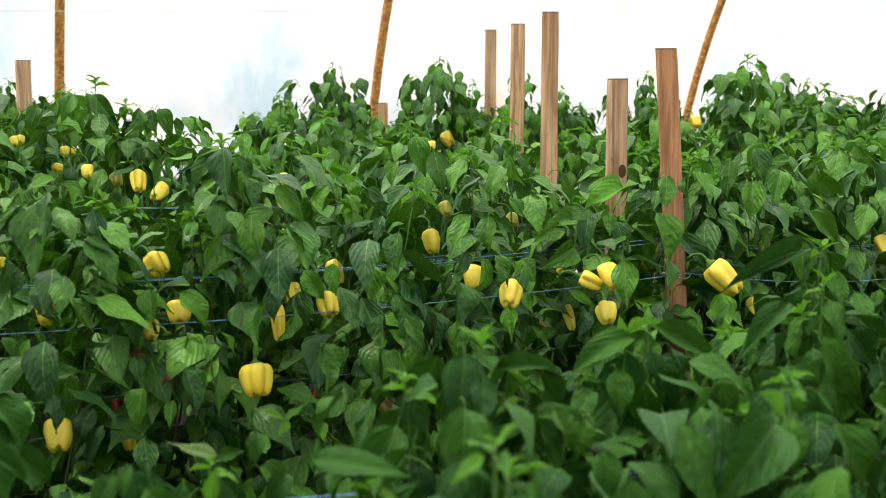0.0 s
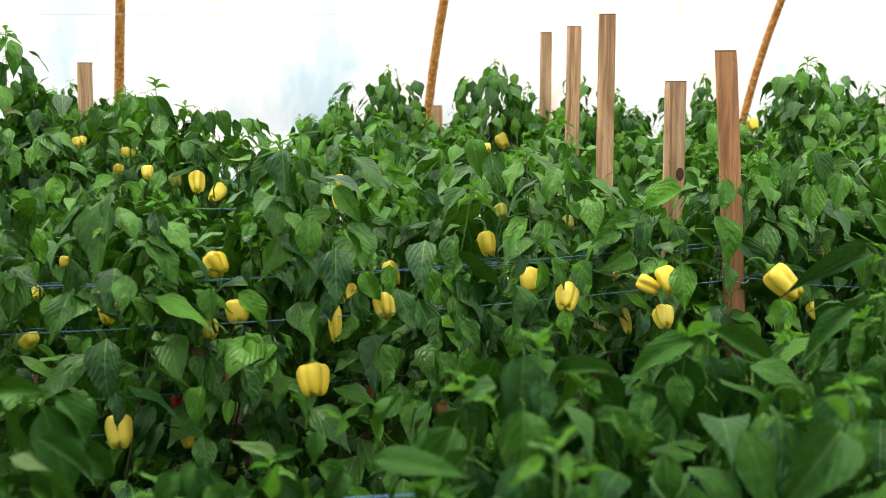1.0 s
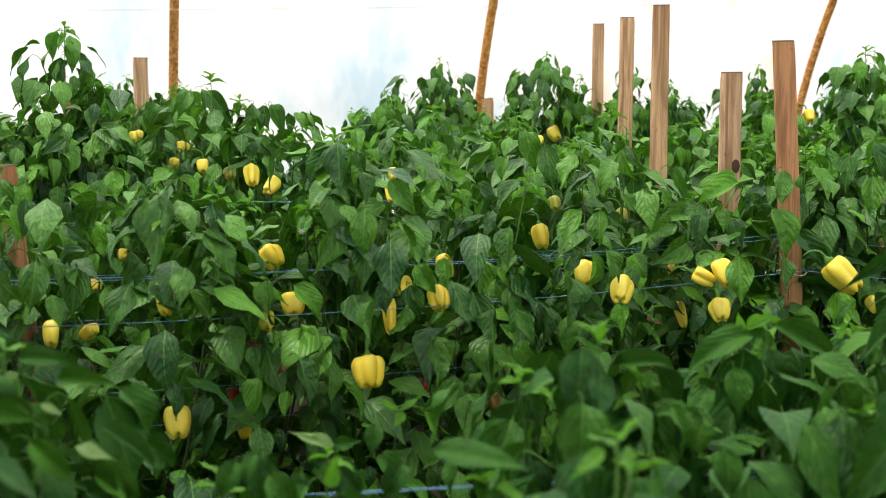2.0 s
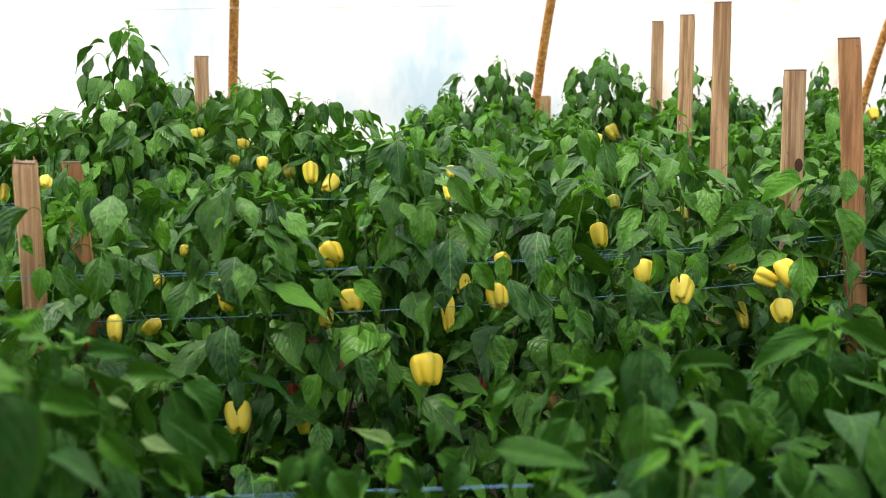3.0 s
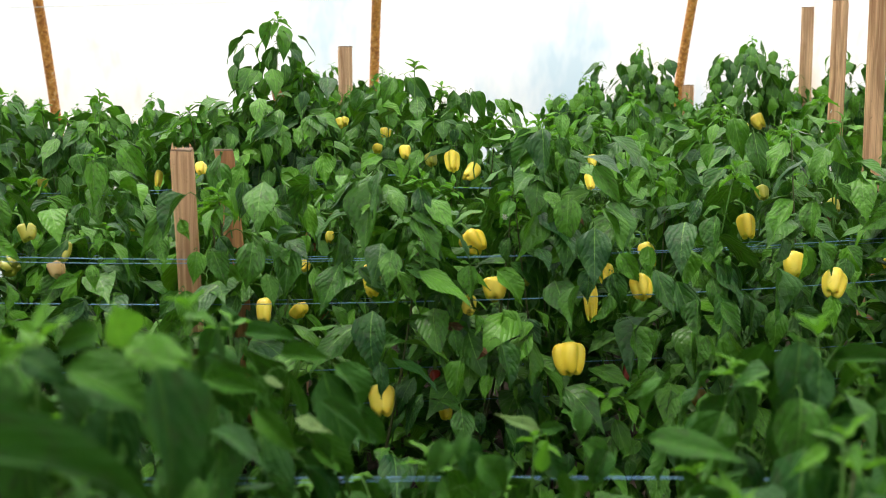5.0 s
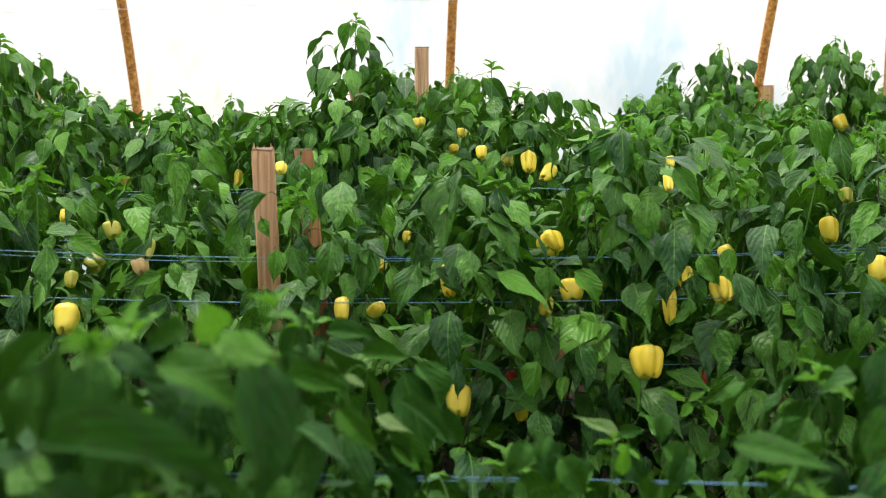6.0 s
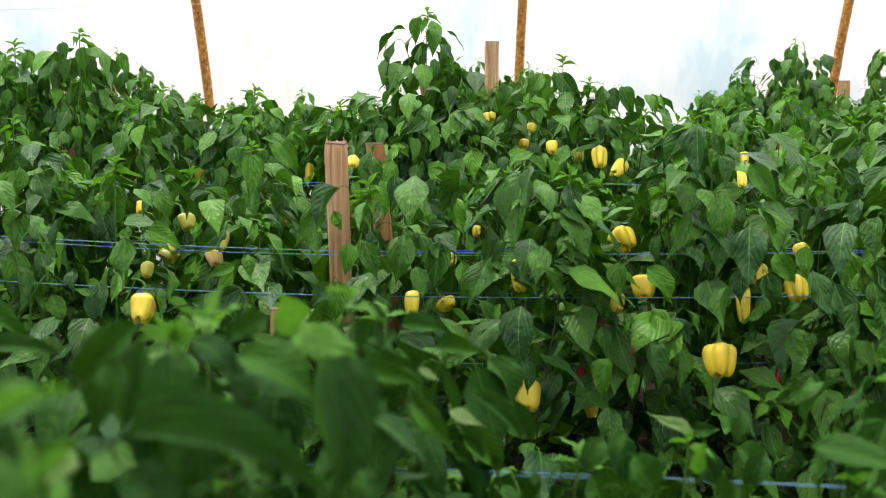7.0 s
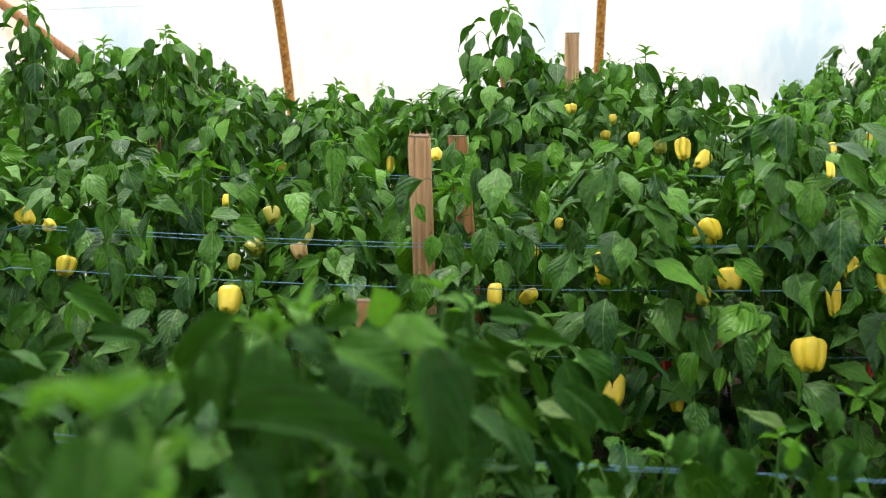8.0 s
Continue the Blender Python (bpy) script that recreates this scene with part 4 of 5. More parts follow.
def build_structure():
    # ground: one sheet to the horizon, finer and uneven near the beds
    xs = np.unique(np.concatenate([np.linspace(-7, 10, 90), [-1500, -300, -60, -20, 25, 70, 300, 1500]]))
    ys = np.unique(np.concatenate([np.linspace(-3, 8, 60), [-1500, -300, -60, -12, 18, 70, 300, 1500]]))
    verts, faces = [], []
    for yy in ys:
        for xx in xs:
            inside = -7 < xx < 10 and -3 < yy < 8
            verts.append((xx, yy, 0.03 * noise.noise((xx * 1.7, yy * 1.7, 0)) + 0.015 * noise.noise((xx * 6, yy * 6, 3)) if inside else 0.0))
    n = len(xs)
    for i in range(len(ys) - 1):
        for j in range(n - 1):
            faces.append((i * n + j, i * n + j + 1, (i + 1) * n + j + 1, (i + 1) * n + j))
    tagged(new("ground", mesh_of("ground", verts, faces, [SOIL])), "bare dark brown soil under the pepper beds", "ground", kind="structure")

    # milky film stretched over the hoops, slightly slack between them
    pts = arch(0.04)
    cols = np.linspace(GH_X0, GH_X1, 69)
    verts, faces = [], []
    for xx in cols:
        for yy, zz in pts:
            slack = 0.012 * noise.noise((xx * 1.3, yy * 0.8, zz * 0.8))
            verts.append((xx, yy + slack * (1 if yy > GH_MID else -1), zz + slack))
    m = len(pts)
    for i in range(len(cols) - 1):
        for k in range(m - 1):
            faces.append((i * m + k, i * m + k + 1, (i + 1) * m + k + 1, (i + 1) * m + k))
    tagged(new("wall_film", mesh_of("wall_film", verts, faces, [FILM])), "milky white polythene film over the tunnel, faintly stained", "greenhouse film", kind="structure")
    for name, xx in (("wall_end_east", GH_X1), ("wall_end_west", GH_X0)):
        verts = [(xx, yy, max(zz, 0.0)) for yy, zz in pts]
        tagged(new(name, mesh_of(name, verts, [tuple(range(len(verts)))], [FILM], False)), "milky white polythene film closing the tunnel", "greenhouse film", kind="structure")


def hoop(xx, lean):
    path = [(lean * zz, yy, zz - 0.02) for yy, zz in arch(0.0, 48)]
    ob = new("greenhouse_hoop", mesh_of("greenhouse_hoop", *tube(path, 0.029, 10), [RUST]))
    ob.matrix_basis = pose(xx, 0, 0)
    return tagged(ob, "bent steel tube hoop, brown with flaking rust", "hoop", "hoops of the tunnel")


def build_frame():
    for xx, lean in ((-6.7, 0), (-4.9, 0), (-3.4, 0), (-1.32, -0.05), (0.50, 0.015), (2.42, 0.026), (4.75, 0.08), (6.8, 0.0), (8.7, 0.0)):
        hoop(xx, lean)
    v, f = tube([(-3.9, 6.75, 2.42), (-2.6, 7.12, 1.37), (-0.95, 7.35, 0.03)], 0.03, 8)
    tagged(new("brace_pole", mesh_of("brace_pole", v, f, [WOOD_RED])), "slanting brown wooden brace pole against the film", "pole")
    # cord along the film
    v, f = tube([(xx, 7.03 + 0.01 * math.sin(xx), 1.80 + 0.035 * (xx - 0.2)) for xx in np.linspace(-5, 9, 29)], 0.0022, 5)
    tagged(new("film_cord", mesh_of("film_cord", v, f, [TIE])), "thin pale cord stretched along the film", "cord")


# ---- stakes and twine ----
def stake(xx, yy, top, lean_x, width, turn, label, depth=1.0, split=0.0):
    """A sawn stake driven into the soil, its top cut by hand."""
    r = random.Random(int(xx * 1000) + int(yy * 77))
    levels = [-0.12, 0.25, 0.5, 0.75, 0.9, top - 0.02, top] if top > 1.0 else [-0.12, 0.2, 0.45, top - 0.15, top - 0.02, top]
    w, dd, c = width / 2, width / 2 * depth, width * 0.09
    ring = [(-w + c, -dd), (w - c, -dd), (w, -dd + c), (w, dd - c), (w - c, dd), (-w + c, dd), (-w, dd - c), (-w, -dd + c)]
    verts, faces = [], []
    for i, zz in enumerate(levels):
        s = 1.0 if i < len(levels) - 1 else 0.965
        ox, oy = r.uniform(-0.0016, 0.0016), r.uniform(-0.0016, 0.0016)
        for px, py in ring:
            chop = split * (0.5 + 0.5 * math.sin(px * 310 + py * 170)) if i >= len(levels) - 2 else 0
            verts.append((px * s + ox + r.uniform(-0.0007, 0.0007) + lean_x * (zz - top) * math.cos(radians(turn)), py * s + oy - lean_x * (zz - top) * math.sin(radians(turn)), zz - chop))
    for i in range(len(levels) - 1):
        for k in range(8):
            faces.append((i * 8 + k, i * 8 + (k + 1) % 8, (i + 1) * 8 + (k + 1) % 8, (i + 1) * 8 + k))
    faces.append(tuple(range(8))[::-1])
    faces.append(tuple((len(levels) - 1) * 8 + k for k in range(8)))
    ob = new("wooden_stake", mesh_of("wooden_stake", verts, faces, [WOOD_RED if any(w in label for w in ("reddish", "half hidden", "leaning")) else WOOD_PALE], False))
    ob.matrix_basis = pose(xx, yy, 0, 0, 0, turn)
    if split:
        # torn fibres along the broken top
        for k in range(7):
            px, py, hh, ww = r.uniform(-w, w) * 0.9, r.choice((-1, 1)) * dd * r.uniform(0.5, 0.95), r.uniform(0.006, 0.016), r.uniform(0.003, 0.007)
            sv = [(px - ww, py - 0.002, top - 0.014), (px + ww, py - 0.002, top - 0.014), (px + ww, py + 0.002, top - 0.014), (px - ww, py + 0.002, top - 0.014), (px + r.uniform(-ww, ww), py, top - 0.006 + hh)]
            piece("splinter", mesh_of("splinter", sv, [(3, 2, 1, 0), (0, 1, 4), (1, 2, 4), (2, 3, 4), (3, 0, 4)], [WOOD_PALE], False), ob, Matrix())
    cap = [(vx * 1.015, vy * 1.015, vz + e) for e in (-0.0022, 0.0014) for vx, vy, vz in verts[-8:]]
    piece("cut_end", mesh_of("cut_end", cap, [(k, (k + 1) % 8, 8 + (k + 1) % 8, 8 + k) for k in range(8)] + [tuple(range(8, 16))], [END_GRAIN], False), ob, Matrix(), "greyed end grain")
    return tagged(ob, label, "stake", "stakes along the beds")


STAKES = [
    (1.638, 2.598, 1.346, -0.075, 0.051, -36, "thick reddish sawn wooden stake tied with twine", 1.0, 0.0),
    (-0.206, 2.628, 1.078, -0.03, 0.048, 4, "short sawn wooden stake with a frayed split top", 0.8, 0.012),
    (1.741, 3.0, 1.291, 0.0, 0.058, -28, "pale weathered wooden stake with a dark knot", 1.0, 0.0),
    (-0.142, 3.0, 1.06, -0.085, 0.042, 10, "brown wooden stake half hidden by leaves", 1.0, 0.0),
    (1.955, 3.828, 1.559, 0.0, 0.058, -25, "tall brown sawn wooden stake with streaky grain", 1.0, 0.0),
    (2.136, 4.464, 1.577, 0.01, 0.058, -24, "tall pale brown wooden stake above the leaves", 1.0, 0.0),
    (2.458, 5.448, 1.641, 0.0, 0.058, -24, "tall thin wooden stake near the film", 1.0, 0.0),
    (0.26, 5.352, 1.439, 0.0, 0.062, 0, "grey brown wooden stake rising behind the bushes", 1.0, 0.0),
    (-0.04, 4.5, 1.298, -0.2, 0.05, 8, "leaning brown wooden stake among leaves", 1.0, 0.0),
    (0.039, 4.9, 1.235, 0.0, 0.06, 3, "short pale wooden stake among leaves", 1.0, 0.0),
    (-1.764, 6.516, 1.365, 0.0, 0.07, 12, "brown wooden stake near the film", 1.0, 0.0),
    (2.24, 6.48, 1.30, 0.0, 0.066, -20, "short pale wooden stake at the foot of a hoop", 1.0, 0.0),
    (4.117, 5.4, 1.318, 0.0, 0.06, -30, "wooden stake mostly hidden by leaves", 1.0, 0.0),
    (0.194, 5.6, 1.186, 0.0, 0.06, 0, "wooden stake mostly hidden by leaves", 1.0, 0.0),
    (-1.371, 4.5, 1.233, 0.0, 0.05, 10, "brown wooden stake among drooping leaves", 1.0, 0.0),
    (-0.242, 1.95, 0.835, 0.0, 0.02, 10, "thin reddish stake between the beds", 1.0, 0.0),
]


def twine_run(yy, zz, x0, x1, knots, sag, double, slope=0.0):
    """Twine pulled from stake to stake; it hangs a little between the knots."""
    xs = np.linspace(x0, x1, int((x1 - x0) / 0.09) + 2)
    marks = sorted([x0] + [k for k in knots if x0 < k < x1] + [x1])
    path = []
    for xx in xs:
        lo = max([k for k in marks if k <= xx + 1e-6])
        hi = min([k for k in marks if k >= xx - 1e-6])
        s = 0 if hi - lo < 1e-6 else (xx - lo) / (hi - lo)
        path.append((xx, yy + 0.004 * math.sin(xx * 5), zz + slope * xx - sag * 4 * s * (1 - s)))
    v, f = tube(path, 0.0009, 5)
    if double:
        v2, f2 = tube([(a, b - 0.004, c - 0.0055 + 0.004 * math.sin(a * 3)) for a, b, c in path], 0.0007, 5)
        f += [tuple(len(v) + k for k in q) for q in f2]
        v += v2
    tagged(new("twine", mesh_of("twine", v, f, [TWINE])), "thin pale blue twine holding up the pepper plants", "twine", "twines along the beds")


def build_supports():
    posts = [stake(*row) for row in STAKES]
    # the knot in the pale stake, the tie round the thick one
    ring = [(0.011 * math.cos(a) * k, -0.0292 - 0.0012 * (1 - k), 0.019 * math.sin(a) * k) for k in (1.0, 0.72, 0.3) for a in np.linspace(0, 2 * math.pi, 13)[:-1]]
    faces = [(i * 12 + k, i * 12 + (k + 1) % 12, (i + 1) * 12 + (k + 1) % 12, (i + 1) * 12 + k) for i in (0, 1) for k in range(12)] + [tuple(range(24, 36))]
    piece("knot", mesh_of("knot", ring, faces, [KNOT]), posts[2], Matrix.Translation((0.016, 0, 1.035)), "dark brown knot in the wood")
    loop = [(0.034 + 0.0352 * math.cos(a), 0.0245 + 0.0352 * math.sin(a), 0.79 + 0.006 * math.sin(2 * a)) for a in np.linspace(0, 2 * math.pi, 17)]
    piece("tie", mesh_of("tie", *tube(loop, 0.0016, 5), [TIE]), posts[0], Matrix(), "white twine tied round the stake")
    near = (-1.1, 1.68)
    for yy, heights in ((2.52, ((0.803, 0),)), (2.6, ((0.885, 1), (0.645, 0), (0.57, 0))), (3.08, ((0.83, 1), (0.72, 0), (0.6, 0)))):
        for zz, double in heights:
            twine_run(yy, zz, -1.42, 2.72, near, 0.045, double)
    for yy in (3.8, 4.47):
        for zz, double in ((0.935, 1), (0.78, 0)):
            twine_run(yy, zz, -2.0, 4.12, (-1.4, 0.0, 1.95, 3.6), 0.03, double)
    for yy in (5.2, 5.6):
        twine_run(yy, 0.95, -2.45, 5.0, (0.2, 2.4, 4.1), 0.03, 1)
    twine_run(1.76, 0.641, -0.85, 1.85, (0.6, 1.8), 0.002, 1, -0.045)


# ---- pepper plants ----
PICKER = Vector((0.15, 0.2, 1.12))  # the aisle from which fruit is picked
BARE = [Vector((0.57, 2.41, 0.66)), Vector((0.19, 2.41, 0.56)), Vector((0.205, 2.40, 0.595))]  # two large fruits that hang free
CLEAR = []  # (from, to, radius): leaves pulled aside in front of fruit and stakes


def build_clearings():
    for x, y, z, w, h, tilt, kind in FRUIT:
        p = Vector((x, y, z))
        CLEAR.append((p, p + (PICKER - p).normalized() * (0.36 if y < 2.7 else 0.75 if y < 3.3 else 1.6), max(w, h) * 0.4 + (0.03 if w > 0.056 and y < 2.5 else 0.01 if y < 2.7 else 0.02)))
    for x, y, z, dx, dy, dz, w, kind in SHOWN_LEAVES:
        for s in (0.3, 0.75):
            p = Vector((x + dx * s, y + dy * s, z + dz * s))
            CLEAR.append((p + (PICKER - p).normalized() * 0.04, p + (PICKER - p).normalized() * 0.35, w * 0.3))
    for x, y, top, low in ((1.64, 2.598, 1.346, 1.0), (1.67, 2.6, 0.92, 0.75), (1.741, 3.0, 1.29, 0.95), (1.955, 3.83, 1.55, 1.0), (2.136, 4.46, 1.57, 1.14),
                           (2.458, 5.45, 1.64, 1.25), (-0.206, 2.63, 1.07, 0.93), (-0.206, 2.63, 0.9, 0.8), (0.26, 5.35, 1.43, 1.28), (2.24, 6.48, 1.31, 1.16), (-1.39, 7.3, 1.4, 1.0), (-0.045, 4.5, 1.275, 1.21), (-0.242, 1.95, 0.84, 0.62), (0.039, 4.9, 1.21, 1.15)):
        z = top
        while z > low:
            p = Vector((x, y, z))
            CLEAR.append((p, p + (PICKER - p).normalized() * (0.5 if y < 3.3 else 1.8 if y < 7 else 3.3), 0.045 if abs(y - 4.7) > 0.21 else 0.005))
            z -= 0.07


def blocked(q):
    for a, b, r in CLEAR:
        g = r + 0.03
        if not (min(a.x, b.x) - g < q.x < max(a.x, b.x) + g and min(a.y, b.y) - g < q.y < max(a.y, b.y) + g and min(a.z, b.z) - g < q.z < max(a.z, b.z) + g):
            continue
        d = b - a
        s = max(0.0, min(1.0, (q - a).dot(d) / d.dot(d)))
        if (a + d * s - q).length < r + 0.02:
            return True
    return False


FLOWER = None


def flower_mesh():
    verts, faces, slots = [], [], []
    for k in range(6):
        a = k * math.pi / 3
        ca, sa = math.cos(a), math.sin(a)
        base = len(verts)
        for u, v, zz in ((0.12, -0.12, 0.1), (0.12, 0.12, 0.1), (0.6, 0.26, 0.0), (1.0, 0.0, -0.12), (0.6, -0.26, 0.0)):
            verts.append((u * ca - v * sa, u * sa + v * ca, zz))
        faces.append(tuple(range(base, base + 5)))
        slots.append(0)
    v, f = tube([(0, 0, -0.5), (0, 0, 0.0), (0, 0, 0.35)], [0.07, 0.16, 0.1], 6)
    faces += [tuple(len(verts) + k for k in q) for q in f]
    verts += [tuple(q) for q in v]
    slots += [1] * len(f)
    return mesh_of("flower", verts, faces, [PETAL, POLLEN], False, slots)


def branch_mesh(name, a, b, bow, r0, r1, mat):
    a, b = Vector(a), Vector(b)
    path = []
    for k in range(7):
        s = k / 6
        path.append(a.lerp(b, s) + Vector(bow) * math.sin(math.pi * s))
    return mesh_of(name, *tube(path, [r0 + (r1 - r0) * k / 6 for k in range(7)], 6), [mat])


def joined_leaves(name, poses, mat_slots, stalks):
    """Many small leaves far off, in one mesh."""
    vs, fs, us, sl, base = [], [], [], [], 0
    for m, young in poses:
        v, f, u, q_slots = FAR[rng.randrange(6) + (6 if stalks and not young else 0)]
        a = np.asarray(v) @ np.asarray(m.to_3x3()).T + np.asarray(m.translation)
        vs.append(a)
        fs += [tuple(base + k for k in q) for q in f]
        us += u
        sl += [3 if k else young for k in q_slots]
        base += len(v)
    return mesh_of(name, np.concatenate(vs).tolist(), fs, mat_slots, True, sl, us)


def pepper_plant(x, y, top, label, shoots, side, girth, picked, leaf_size=(0.085, 0.14), low=0.25, joined=0, flowers=1, hang=0.0, ragged=0.2, broad=False, leader=False):
    """Stem, forked branches with a leaf rosette at each shoot, and hanging leaves.
    picked: how many of the side leaves are leaves of their own; joined: leaves of the far side in one mesh."""
    plant = new("pepper_plant")
    plant.matrix_basis = pose(x, y, 0)
    tagged(plant, label, "pepper plant", "pepper plants in the beds")
    fork = Vector((rng.uniform(-0.02, 0.02), rng.uniform(-0.02, 0.02), top * 0.33))
    piece("stem", branch_mesh("stem", (0, 0, -0.03), fork, (rng.uniform(-0.02, 0.02), 0, 0), 0.008, 0.006, STEM), plant, Matrix())
    tips = []
    for k in range(shoots):
        a = rng.uniform(0, 2 * math.pi) if k else 0.0
        rad = rng.uniform(0.07, 0.17) * girth if k else 0.02
        tip = Vector((rad * math.cos(a), rad * math.sin(a), top - ((rng.uniform(0.03, ragged) + (0.07 if leader else 0.0)) if k else 0.0)))
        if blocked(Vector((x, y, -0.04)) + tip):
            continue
        tips.append(tip)
        piece("branch", branch_mesh("branch", fork, tip, (rad * 0.12 * math.cos(a), rad * 0.12 * math.sin(a), 0), 0.0036, 0.0014, STEM if k % 2 else STALK), plant, Matrix())
    foot = Vector((x, y, 0))
    far = []

    def put(p, az, drop, roll, size, young=False, fresh=False):
        mid = foot + p + Vector((math.cos(az) * math.cos(drop), math.sin(az) * math.cos(drop), -math.sin(drop))) * size * 0.5
        tip_end = foot + p + (mid - foot - p) * 1.9
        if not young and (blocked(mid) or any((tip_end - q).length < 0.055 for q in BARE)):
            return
        m = leaf_pose(p, az, drop, roll, size)
        if picked:
            piece("young_leaf" if young else "leaf", rng.choice(YOUNGS if young else SHADED_BROADS if broad else FRESH if fresh else LEAVES), plant, m)
        else:
            far.append((m, 1 if young else 2 if fresh else 0))

    for n, tip in enumerate(tips):
        spin = rng.uniform(0, 6.28)
        for k in range(rng.randint(4, 5) if broad else rng.randint(6, 8)):
            put(tip + Vector((0, 0, 0.006 - 0.005 * k)), spin + k * 2.4, rng.uniform(-1.1, -0.4) + (0.2 if picked else 0.3) * k, rng.uniform(-0.3, 0.3), (rng.uniform(0.024, 0.04) + 0.005 * k) * (1.0 if picked else 0.75), True)
        if leader and n == 0:
            # a long shoot with drooping leaves one above the other
            for k in range(13):
                az = spin + k * 2.4 + rng.uniform(-0.4, 0.4)
                size = rng.uniform(0.08, 0.115)
                p = tip + Vector((math.cos(az) * 0.035, math.sin(az) * 0.035, -0.01 - 0.016 * k))
                put(p, az, rng.uniform(0.9, 1.45), rng.uniform(-0.5, 0.5), size, False, k < 3)
            continue
        # larger leaves hang all round the shoot like a small umbrella
        for k in range(rng.randint(7, 9)):
            az = spin + k * 2.4 + rng.uniform(-0.3, 0.3)
            size = rng.uniform(*leaf_size) * (0.66 + 0.05 * k)
            off = size * rng.uniform(0.2, 0.42)
            p = tip + Vector((math.cos(az) * off, math.sin(az) * off, -0.006 - 0.016 * k))
            put(p, az + rng.uniform(-0.25, 0.25), min(1.45, hang * 0.5 + rng.uniform(0.55, 1.15) + 0.03 * k), rng.uniform(-0.5, 0.5), size, False, k < 3 and hang < 0.7)
        if flowers and rng.random() < 0.16:
            piece("flower", FLOWER, plant, Matrix.Translation(tip + Vector((rng.uniform(-0.04, 0.04), -0.05, -0.05))) @ pose(0, 0, 0, rng.uniform(60, 130), 0, rng.uniform(-60, 60)) @ Matrix.Scale(0.008, 4))
    height = top - 0.06
    for k in range(side):
        s = rng.random() ** 0.8
        z = low + (height - low) * s
        rad = girth * (0.27 - 0.1 * s) * math.sqrt(rng.uniform(0.25, 1.0))
        az = rng.uniform(0, 2 * math.pi)
        size = (leaf_size[0] + (leaf_size[1] - leaf_size[0]) * rng.random() ** 1.7) * (1.08 - 0.18 * s)
        sag = hang if picked else 0.45
        p = Vector((math.cos(az) * rad, math.sin(az) * rad, z))
        put(p, az + rng.uniform(-0.6, 0.6), sag + rng.uniform(0.1, 1.35 - sag), rng.uniform(-0.7, 0.7), size)
    for k in range(joined):
        s = rng.random() ** 0.7
        z = 0.08 + (height - 0.06) * s
        depth = math.sqrt(rng.uniform(0.05, 1.0))
        rad = girth * (0.26 - 0.1 * s) * depth
        az = rng.uniform(0, 2 * math.pi)
        size = leaf_size[0] + (leaf_size[1] - leaf_size[0]) * rng.random() ** 1.5
        p = Vector((math.cos(az) * rad, math.sin(az) * rad, z))
        az, drop = az + rng.uniform(-0.6, 0.6), rng.uniform(0.1 + hang, 1.3) if depth > 0.7 else rng.uniform(-0.1, 0.6)
        tip_end = foot + p + Vector((math.cos(az) * math.cos(drop), math.sin(az) * math.cos(drop), -math.sin(drop))) * size * 0.95
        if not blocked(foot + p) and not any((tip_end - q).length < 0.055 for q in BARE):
            far.append((leaf_pose(p, az, drop, rng.uniform(-0.5, 0.5), size), 0))
    if far:
        ob = piece("foliage", joined_leaves("foliage", far, [SHADED_LEAF if broad else LEAF, YOUNG, FRESH_LEAF, STALK], not picked), plant, Matrix())
        ob["kind"] = "stuff"
    return plant


# ---- fruit ----
def fruit_mesh(width, length, seed, mat):
    """A blocky sweet pepper hanging from the origin: three or four lobes, dimpled shoulder and foot."""
    r = random.Random(seed)
    lobes = r.choice((3, 4, 4))
    phase, bend = r.uniform(0, 6), r.uniform(-0.1, 0.1)
    deep = 0.3
    if width > 0.0585:  # the large ones: four full lobes
        lobes, phase, deep = 4, 0.0, 0.42
    rows, cols = 18, 36
    taper = r.uniform(0.76, 0.95)
    verts, faces = [], []
    for i in range(rows + 1):
        v = i / rows
        low = (v - 0.32) / 0.68
        prof = ((1 - (1 - v / 0.32) ** 2.1) ** 0.5 if v < 0.32 else (1 - low ** 2.9) ** 0.5 * (1.0 - (1 - taper) * low)) if 0 < i < rows else 0.12
        for j in range(cols):
            a = 2 * math.pi * j / cols
            groove = math.sqrt(math.cos(0.5 * (lobes * a + phase) + 0.2 * math.sin(2 * v + phase)) ** 2 + 0.05) / 1.025
            rad = width * 0.53 * prof * (1 - (deep + 0.1 * math.sin(a + 2 * phase + 1)) * (1 - groove) * (0.8 + 0.4 * v)) * (1 + 0.06 * math.sin(a + phase))
            z = -length * v
            if v < 0.12:
                z -= length * 0.10 * (0.12 - v) / 0.12
            if v > 0.7:
                s = (v - 0.7) / 0.3
                z += length * (0.26 * s * s * (1 - groove) + 0.13 * s ** 4)
            verts.append((rad * math.cos(a) + bend * width * math.sin(math.pi * v), rad * math.sin(a), z))
    for i in range(rows):
        for j in range(cols):
            j2 = (j + 1) % cols
            faces.append((i * cols + j, i * cols + j2, (i + 1) * cols + j2, (i + 1) * cols + j))
    faces.append(tuple(range(cols))[::-1])
    faces.append(tuple(rows * cols + j for j in range(cols)))
    return mesh_of("pepper", verts, faces, [mat])


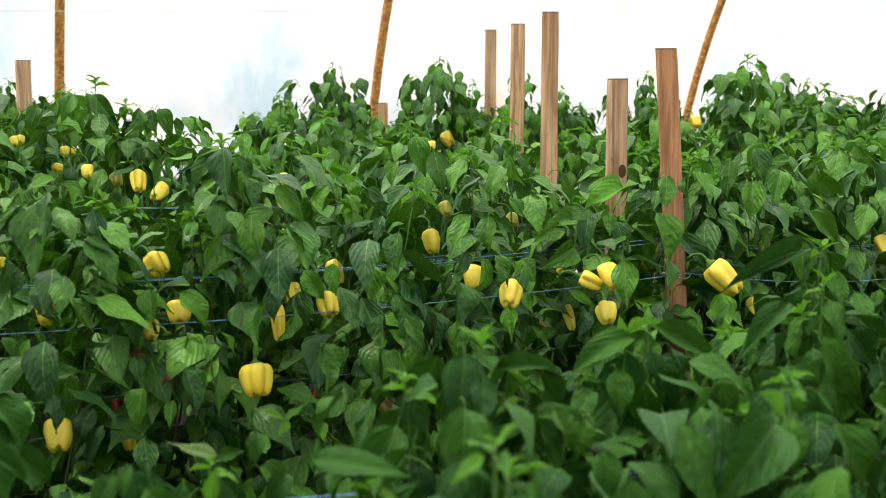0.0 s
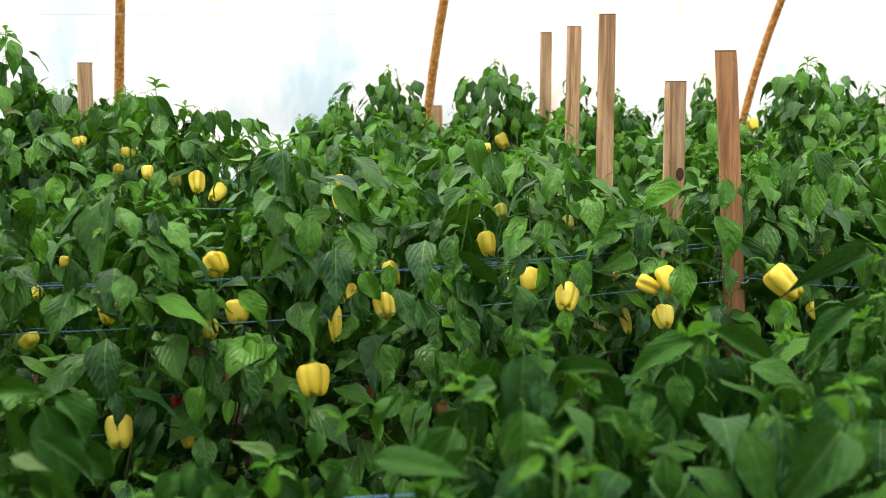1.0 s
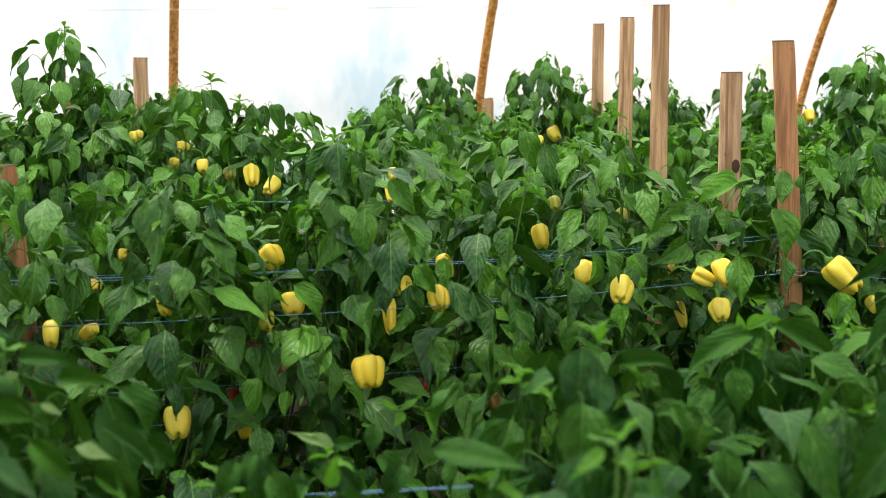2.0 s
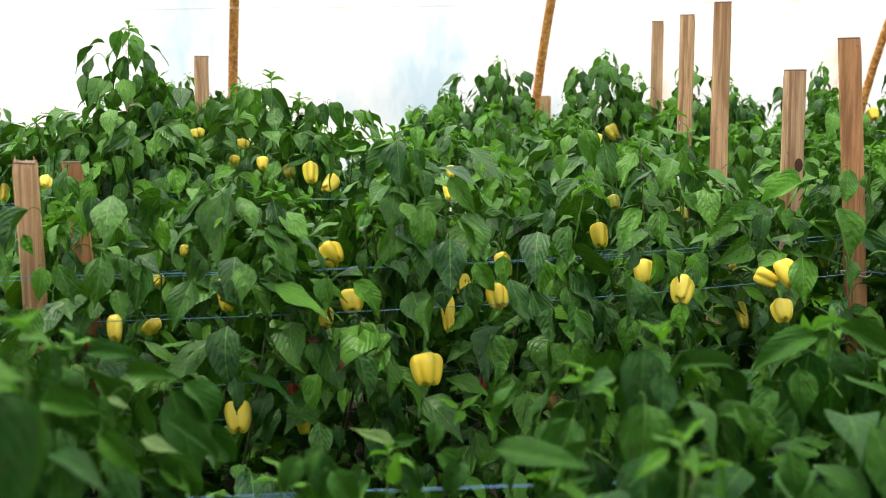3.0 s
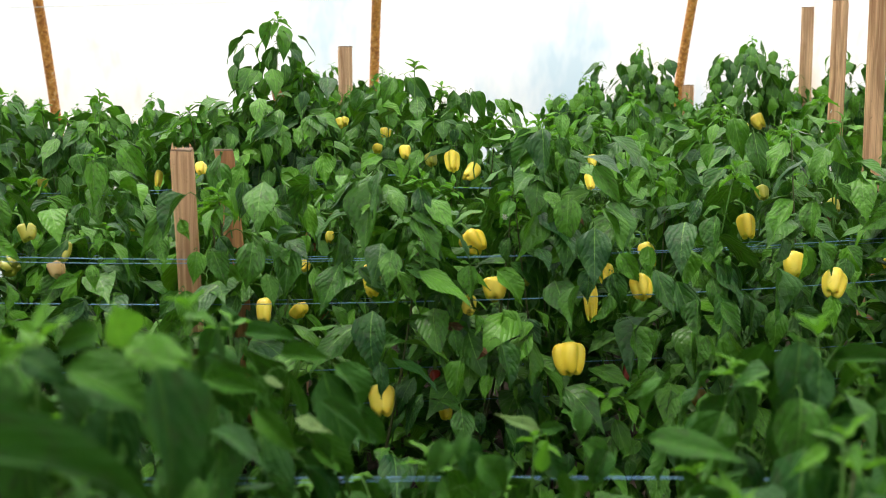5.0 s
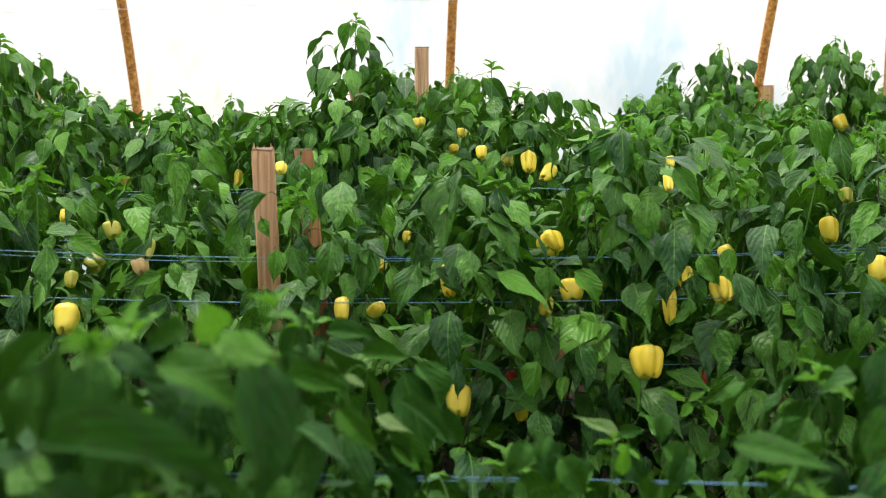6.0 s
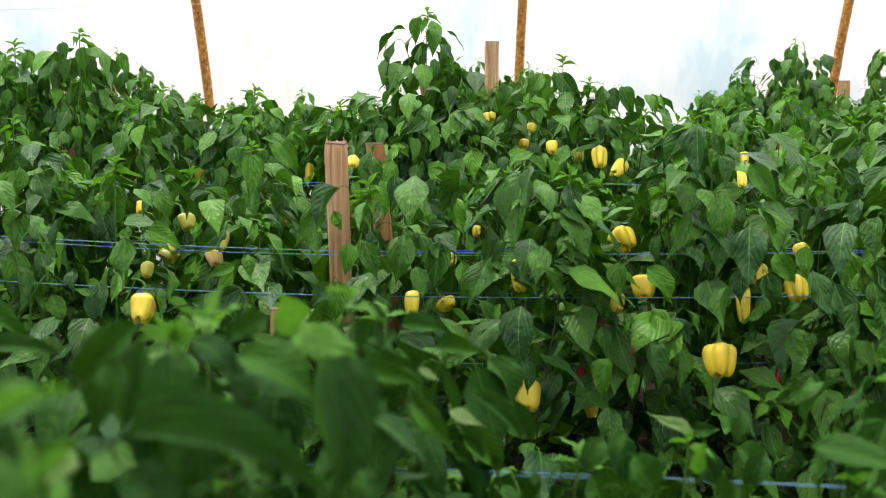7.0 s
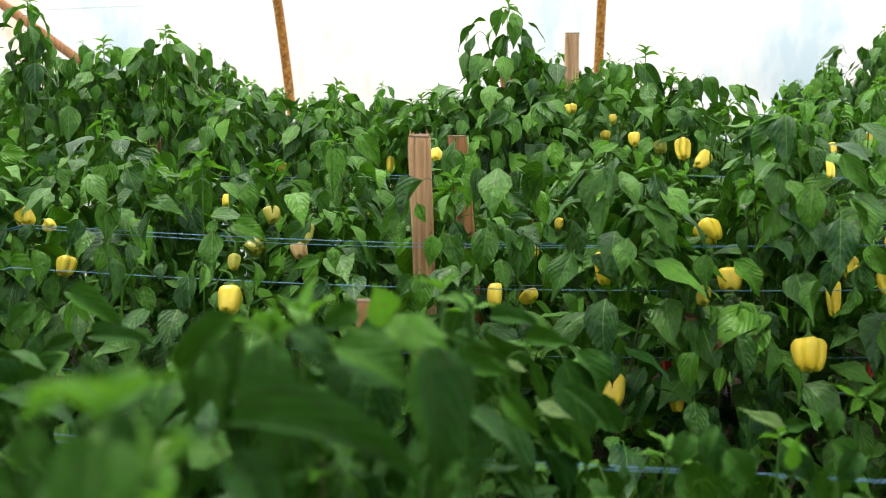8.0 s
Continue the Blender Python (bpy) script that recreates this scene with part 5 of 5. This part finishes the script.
def stalk_mesh(width, length, seed):
    r = random.Random(seed)
    side = r.uniform(-0.4, 0.4)
    v, f = tube([(0, 0, -0.1 * length), (0, 0, 0.02), (side * 0.01, 0.006, 0.028), (side * 0.02, 0.016, 0.034), (side * 0.03, 0.03, 0.036)], [0.0045, 0.0032, 0.003, 0.003, 0.003], 6)
    cap, cf = tube([(0, 0, -0.115 * length), (0, 0, -0.055 * length), (0, 0, -0.02 * length), (0, 0, 0.005)], [width * 0.22, width * 0.2, width * 0.1, 0.004], 8)
    f = list(f) + [tuple(len(v) + k for k in q) for q in cf]
    return mesh_of("stalk", v + cap, f, [STALK])


FRUIT_WORDS = {"y": "", "g": "unripe greenish yellow pepper", "r": "ripe red pepper", "d": "pepper with shade put into its dull ochre colour", "p": "peach coloured blemished pepper"}


def build_fruit(plants):
    for n, (x, y, z, w, h, tilt, kind) in enumerate(FRUIT):
        plant = min(plants, key=lambda p: (p.matrix_basis.translation.xy - Vector((x, y))).length)
        o = plant.matrix_basis.translation
        m = pose(x - o.x, y - o.y, z, -24 - (n * 29) % 20, -tilt, 0) @ pose(0, 0, h * 0.5, 0, 0, (n * 47) % 90)
        fruit = piece("pepper", fruit_mesh(w * 1.06, h * 1.15, n, FRUIT_MAT[kind]), plant, m, FRUIT_WORDS[kind])
        piece("stalk", stalk_mesh(w, h, n), fruit, Matrix())


def build_shown_leaves(plants):
    """The larger leaves that hang free at the front of the beds, their faces turned up and to the aisle."""
    r = random.Random(5)
    for n, (x, y, z, dx, dy, dz, w, kind) in enumerate(SHOWN_LEAVES):
        foot, reach = Vector((x, y, z)), Vector((dx, dy, dz))
        plant = min(plants, key=lambda p: (p.matrix_basis.translation.xy - Vector((x, y + 0.1))).length)
        size = reach.length
        along = reach.normalized()
        face = (PICKER - foot).normalized() + (Vector((r.uniform(-0.4, 0.4), 0, 0.55 + r.uniform(-0.3, 0.3))) if y > 2.1 else Vector((r.uniform(-0.35, 0.35), 0, r.uniform(0.25, 0.8))))
        side = along.cross(face).normalized()
        turn = r.uniform(-0.95, 0.95) if y > 2.1 else r.uniform(-0.3, 0.3)
        side = Matrix.Rotation(turn, 3, along) @ side
        up = side.cross(along)
        wide = max((0.4 if y > 2.1 else 0.2) * size, w * 1.02) / 0.52 if kind == "n" else w / 0.52
        wide = min(wide / math.cos(turn * 0.85), size * 1.02)
        # near leaves take the colour with shade painted in
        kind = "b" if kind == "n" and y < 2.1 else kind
        m = Matrix((side * wide, along * size, up * size)).transposed().to_4x4()
        m.translation = foot - plant.matrix_basis.translation
        mesh = SHOWN_SET[kind][n % len(SHOWN_SET[kind])]
        piece("young_leaf" if kind == "y" else "leaf", mesh, plant, m, {"p": "leaf turned over, pale green underside", "w": "withered brown curled leaf"}.get(kind, ""))


def build_plants():
    bushy = "leafy green sweet pepper plant with drooping leaves"
    plants = []
    for x, y, top in BED_2_FRONT:
        plants.append(pepper_plant(x, y, top, bushy + " and yellow fruit", 4, 92, 1.0, True, (0.055, 0.15), 0.1, 240))
    for x, y, top in BED_2_BACK:
        plants.append(pepper_plant(x, y, top, bushy + " tied to blue twine", 4, 30, 1.0, True, (0.06, 0.14), 0.6, 200))
    # front bed: broader leaves, shade put into their colour
    for x, y, top in BED_1:
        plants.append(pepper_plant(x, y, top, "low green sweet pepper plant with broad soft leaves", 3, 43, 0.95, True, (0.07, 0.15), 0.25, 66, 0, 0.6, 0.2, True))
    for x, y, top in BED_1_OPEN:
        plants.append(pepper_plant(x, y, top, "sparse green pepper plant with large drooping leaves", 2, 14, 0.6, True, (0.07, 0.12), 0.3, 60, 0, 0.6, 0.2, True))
    for x, y, top in BED_3_FRONT:
        tall = top > 1.33
        plants.append(pepper_plant(x, y, top, bushy + " and pale yellow fruit", 4 if tall else 5, 16, 0.65 if tall else 1.0, True, (0.07, 0.125), 0.6, 130 if tall else 190, 1, 0.5 if tall else 0.1, 0.2 if tall else 0.15, False, tall))
    for x, y, top in BED_3_BACK:
        plants.append(pepper_plant(x, y, top, bushy + " behind the stakes", 5, 250, 1.1, False, (0.07, 0.13), 0.3, 0, 1, 0.3, 0.14))
    for x, y, top in BED_4:
        plants.append(pepper_plant(x, y, top, "pepper plant with drooping tips before the film", 7, 260, 1.1, False, (0.08, 0.125), 0.3, 0, 0, 0.5, 0.14, False, top > 1.36))
    for x, y, top in BED_5:
        plants.append(pepper_plant(x, y, top, "pepper plant close to the pale film", 7, 280, 1.3, False, (0.08, 0.13), 0.3, 0, 0, 0.5, 0.16))
    # the rows go on along the tunnel
    for y, top, xs, step in ((1.08, 0.92, (-1.05, 2.15), 0.42), (1.62, 0.94, (-1.1, 2.2), 0.42), (2.66, 1.06, (-1.75, 3.05), 0.42), (3.1, 1.08, (-1.8, 3.1), 0.42),
                             (3.94, 1.3, (-2.35, 4.5), 0.45), (4.44, 1.28, (-2.4, 4.5), 0.45), (5.3, 1.32, (-2.95, 5.5), 0.5), (6.48, 1.27, (-3.4, 6.25), 0.5)):
        for x0, way in ((xs[0], -1), (xs[1], 1)):
            for k in range(4 if y < 3.5 else 3):
                pepper_plant(x0 + way * step * k, y + rng.uniform(-0.05, 0.05), top + rng.uniform(-0.05, 0.04), "pepper plant further along the bed", 2, 170, 1.35, False, (0.075, 0.14), 0.12, 0, 0, 0.3, 0.14)
    return plants


build_structure()
build_frame()
build_supports()
FLOWER = flower_mesh()
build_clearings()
PLANTS = build_plants()
build_fruit(PLANTS)
build_shown_leaves(PLANTS)
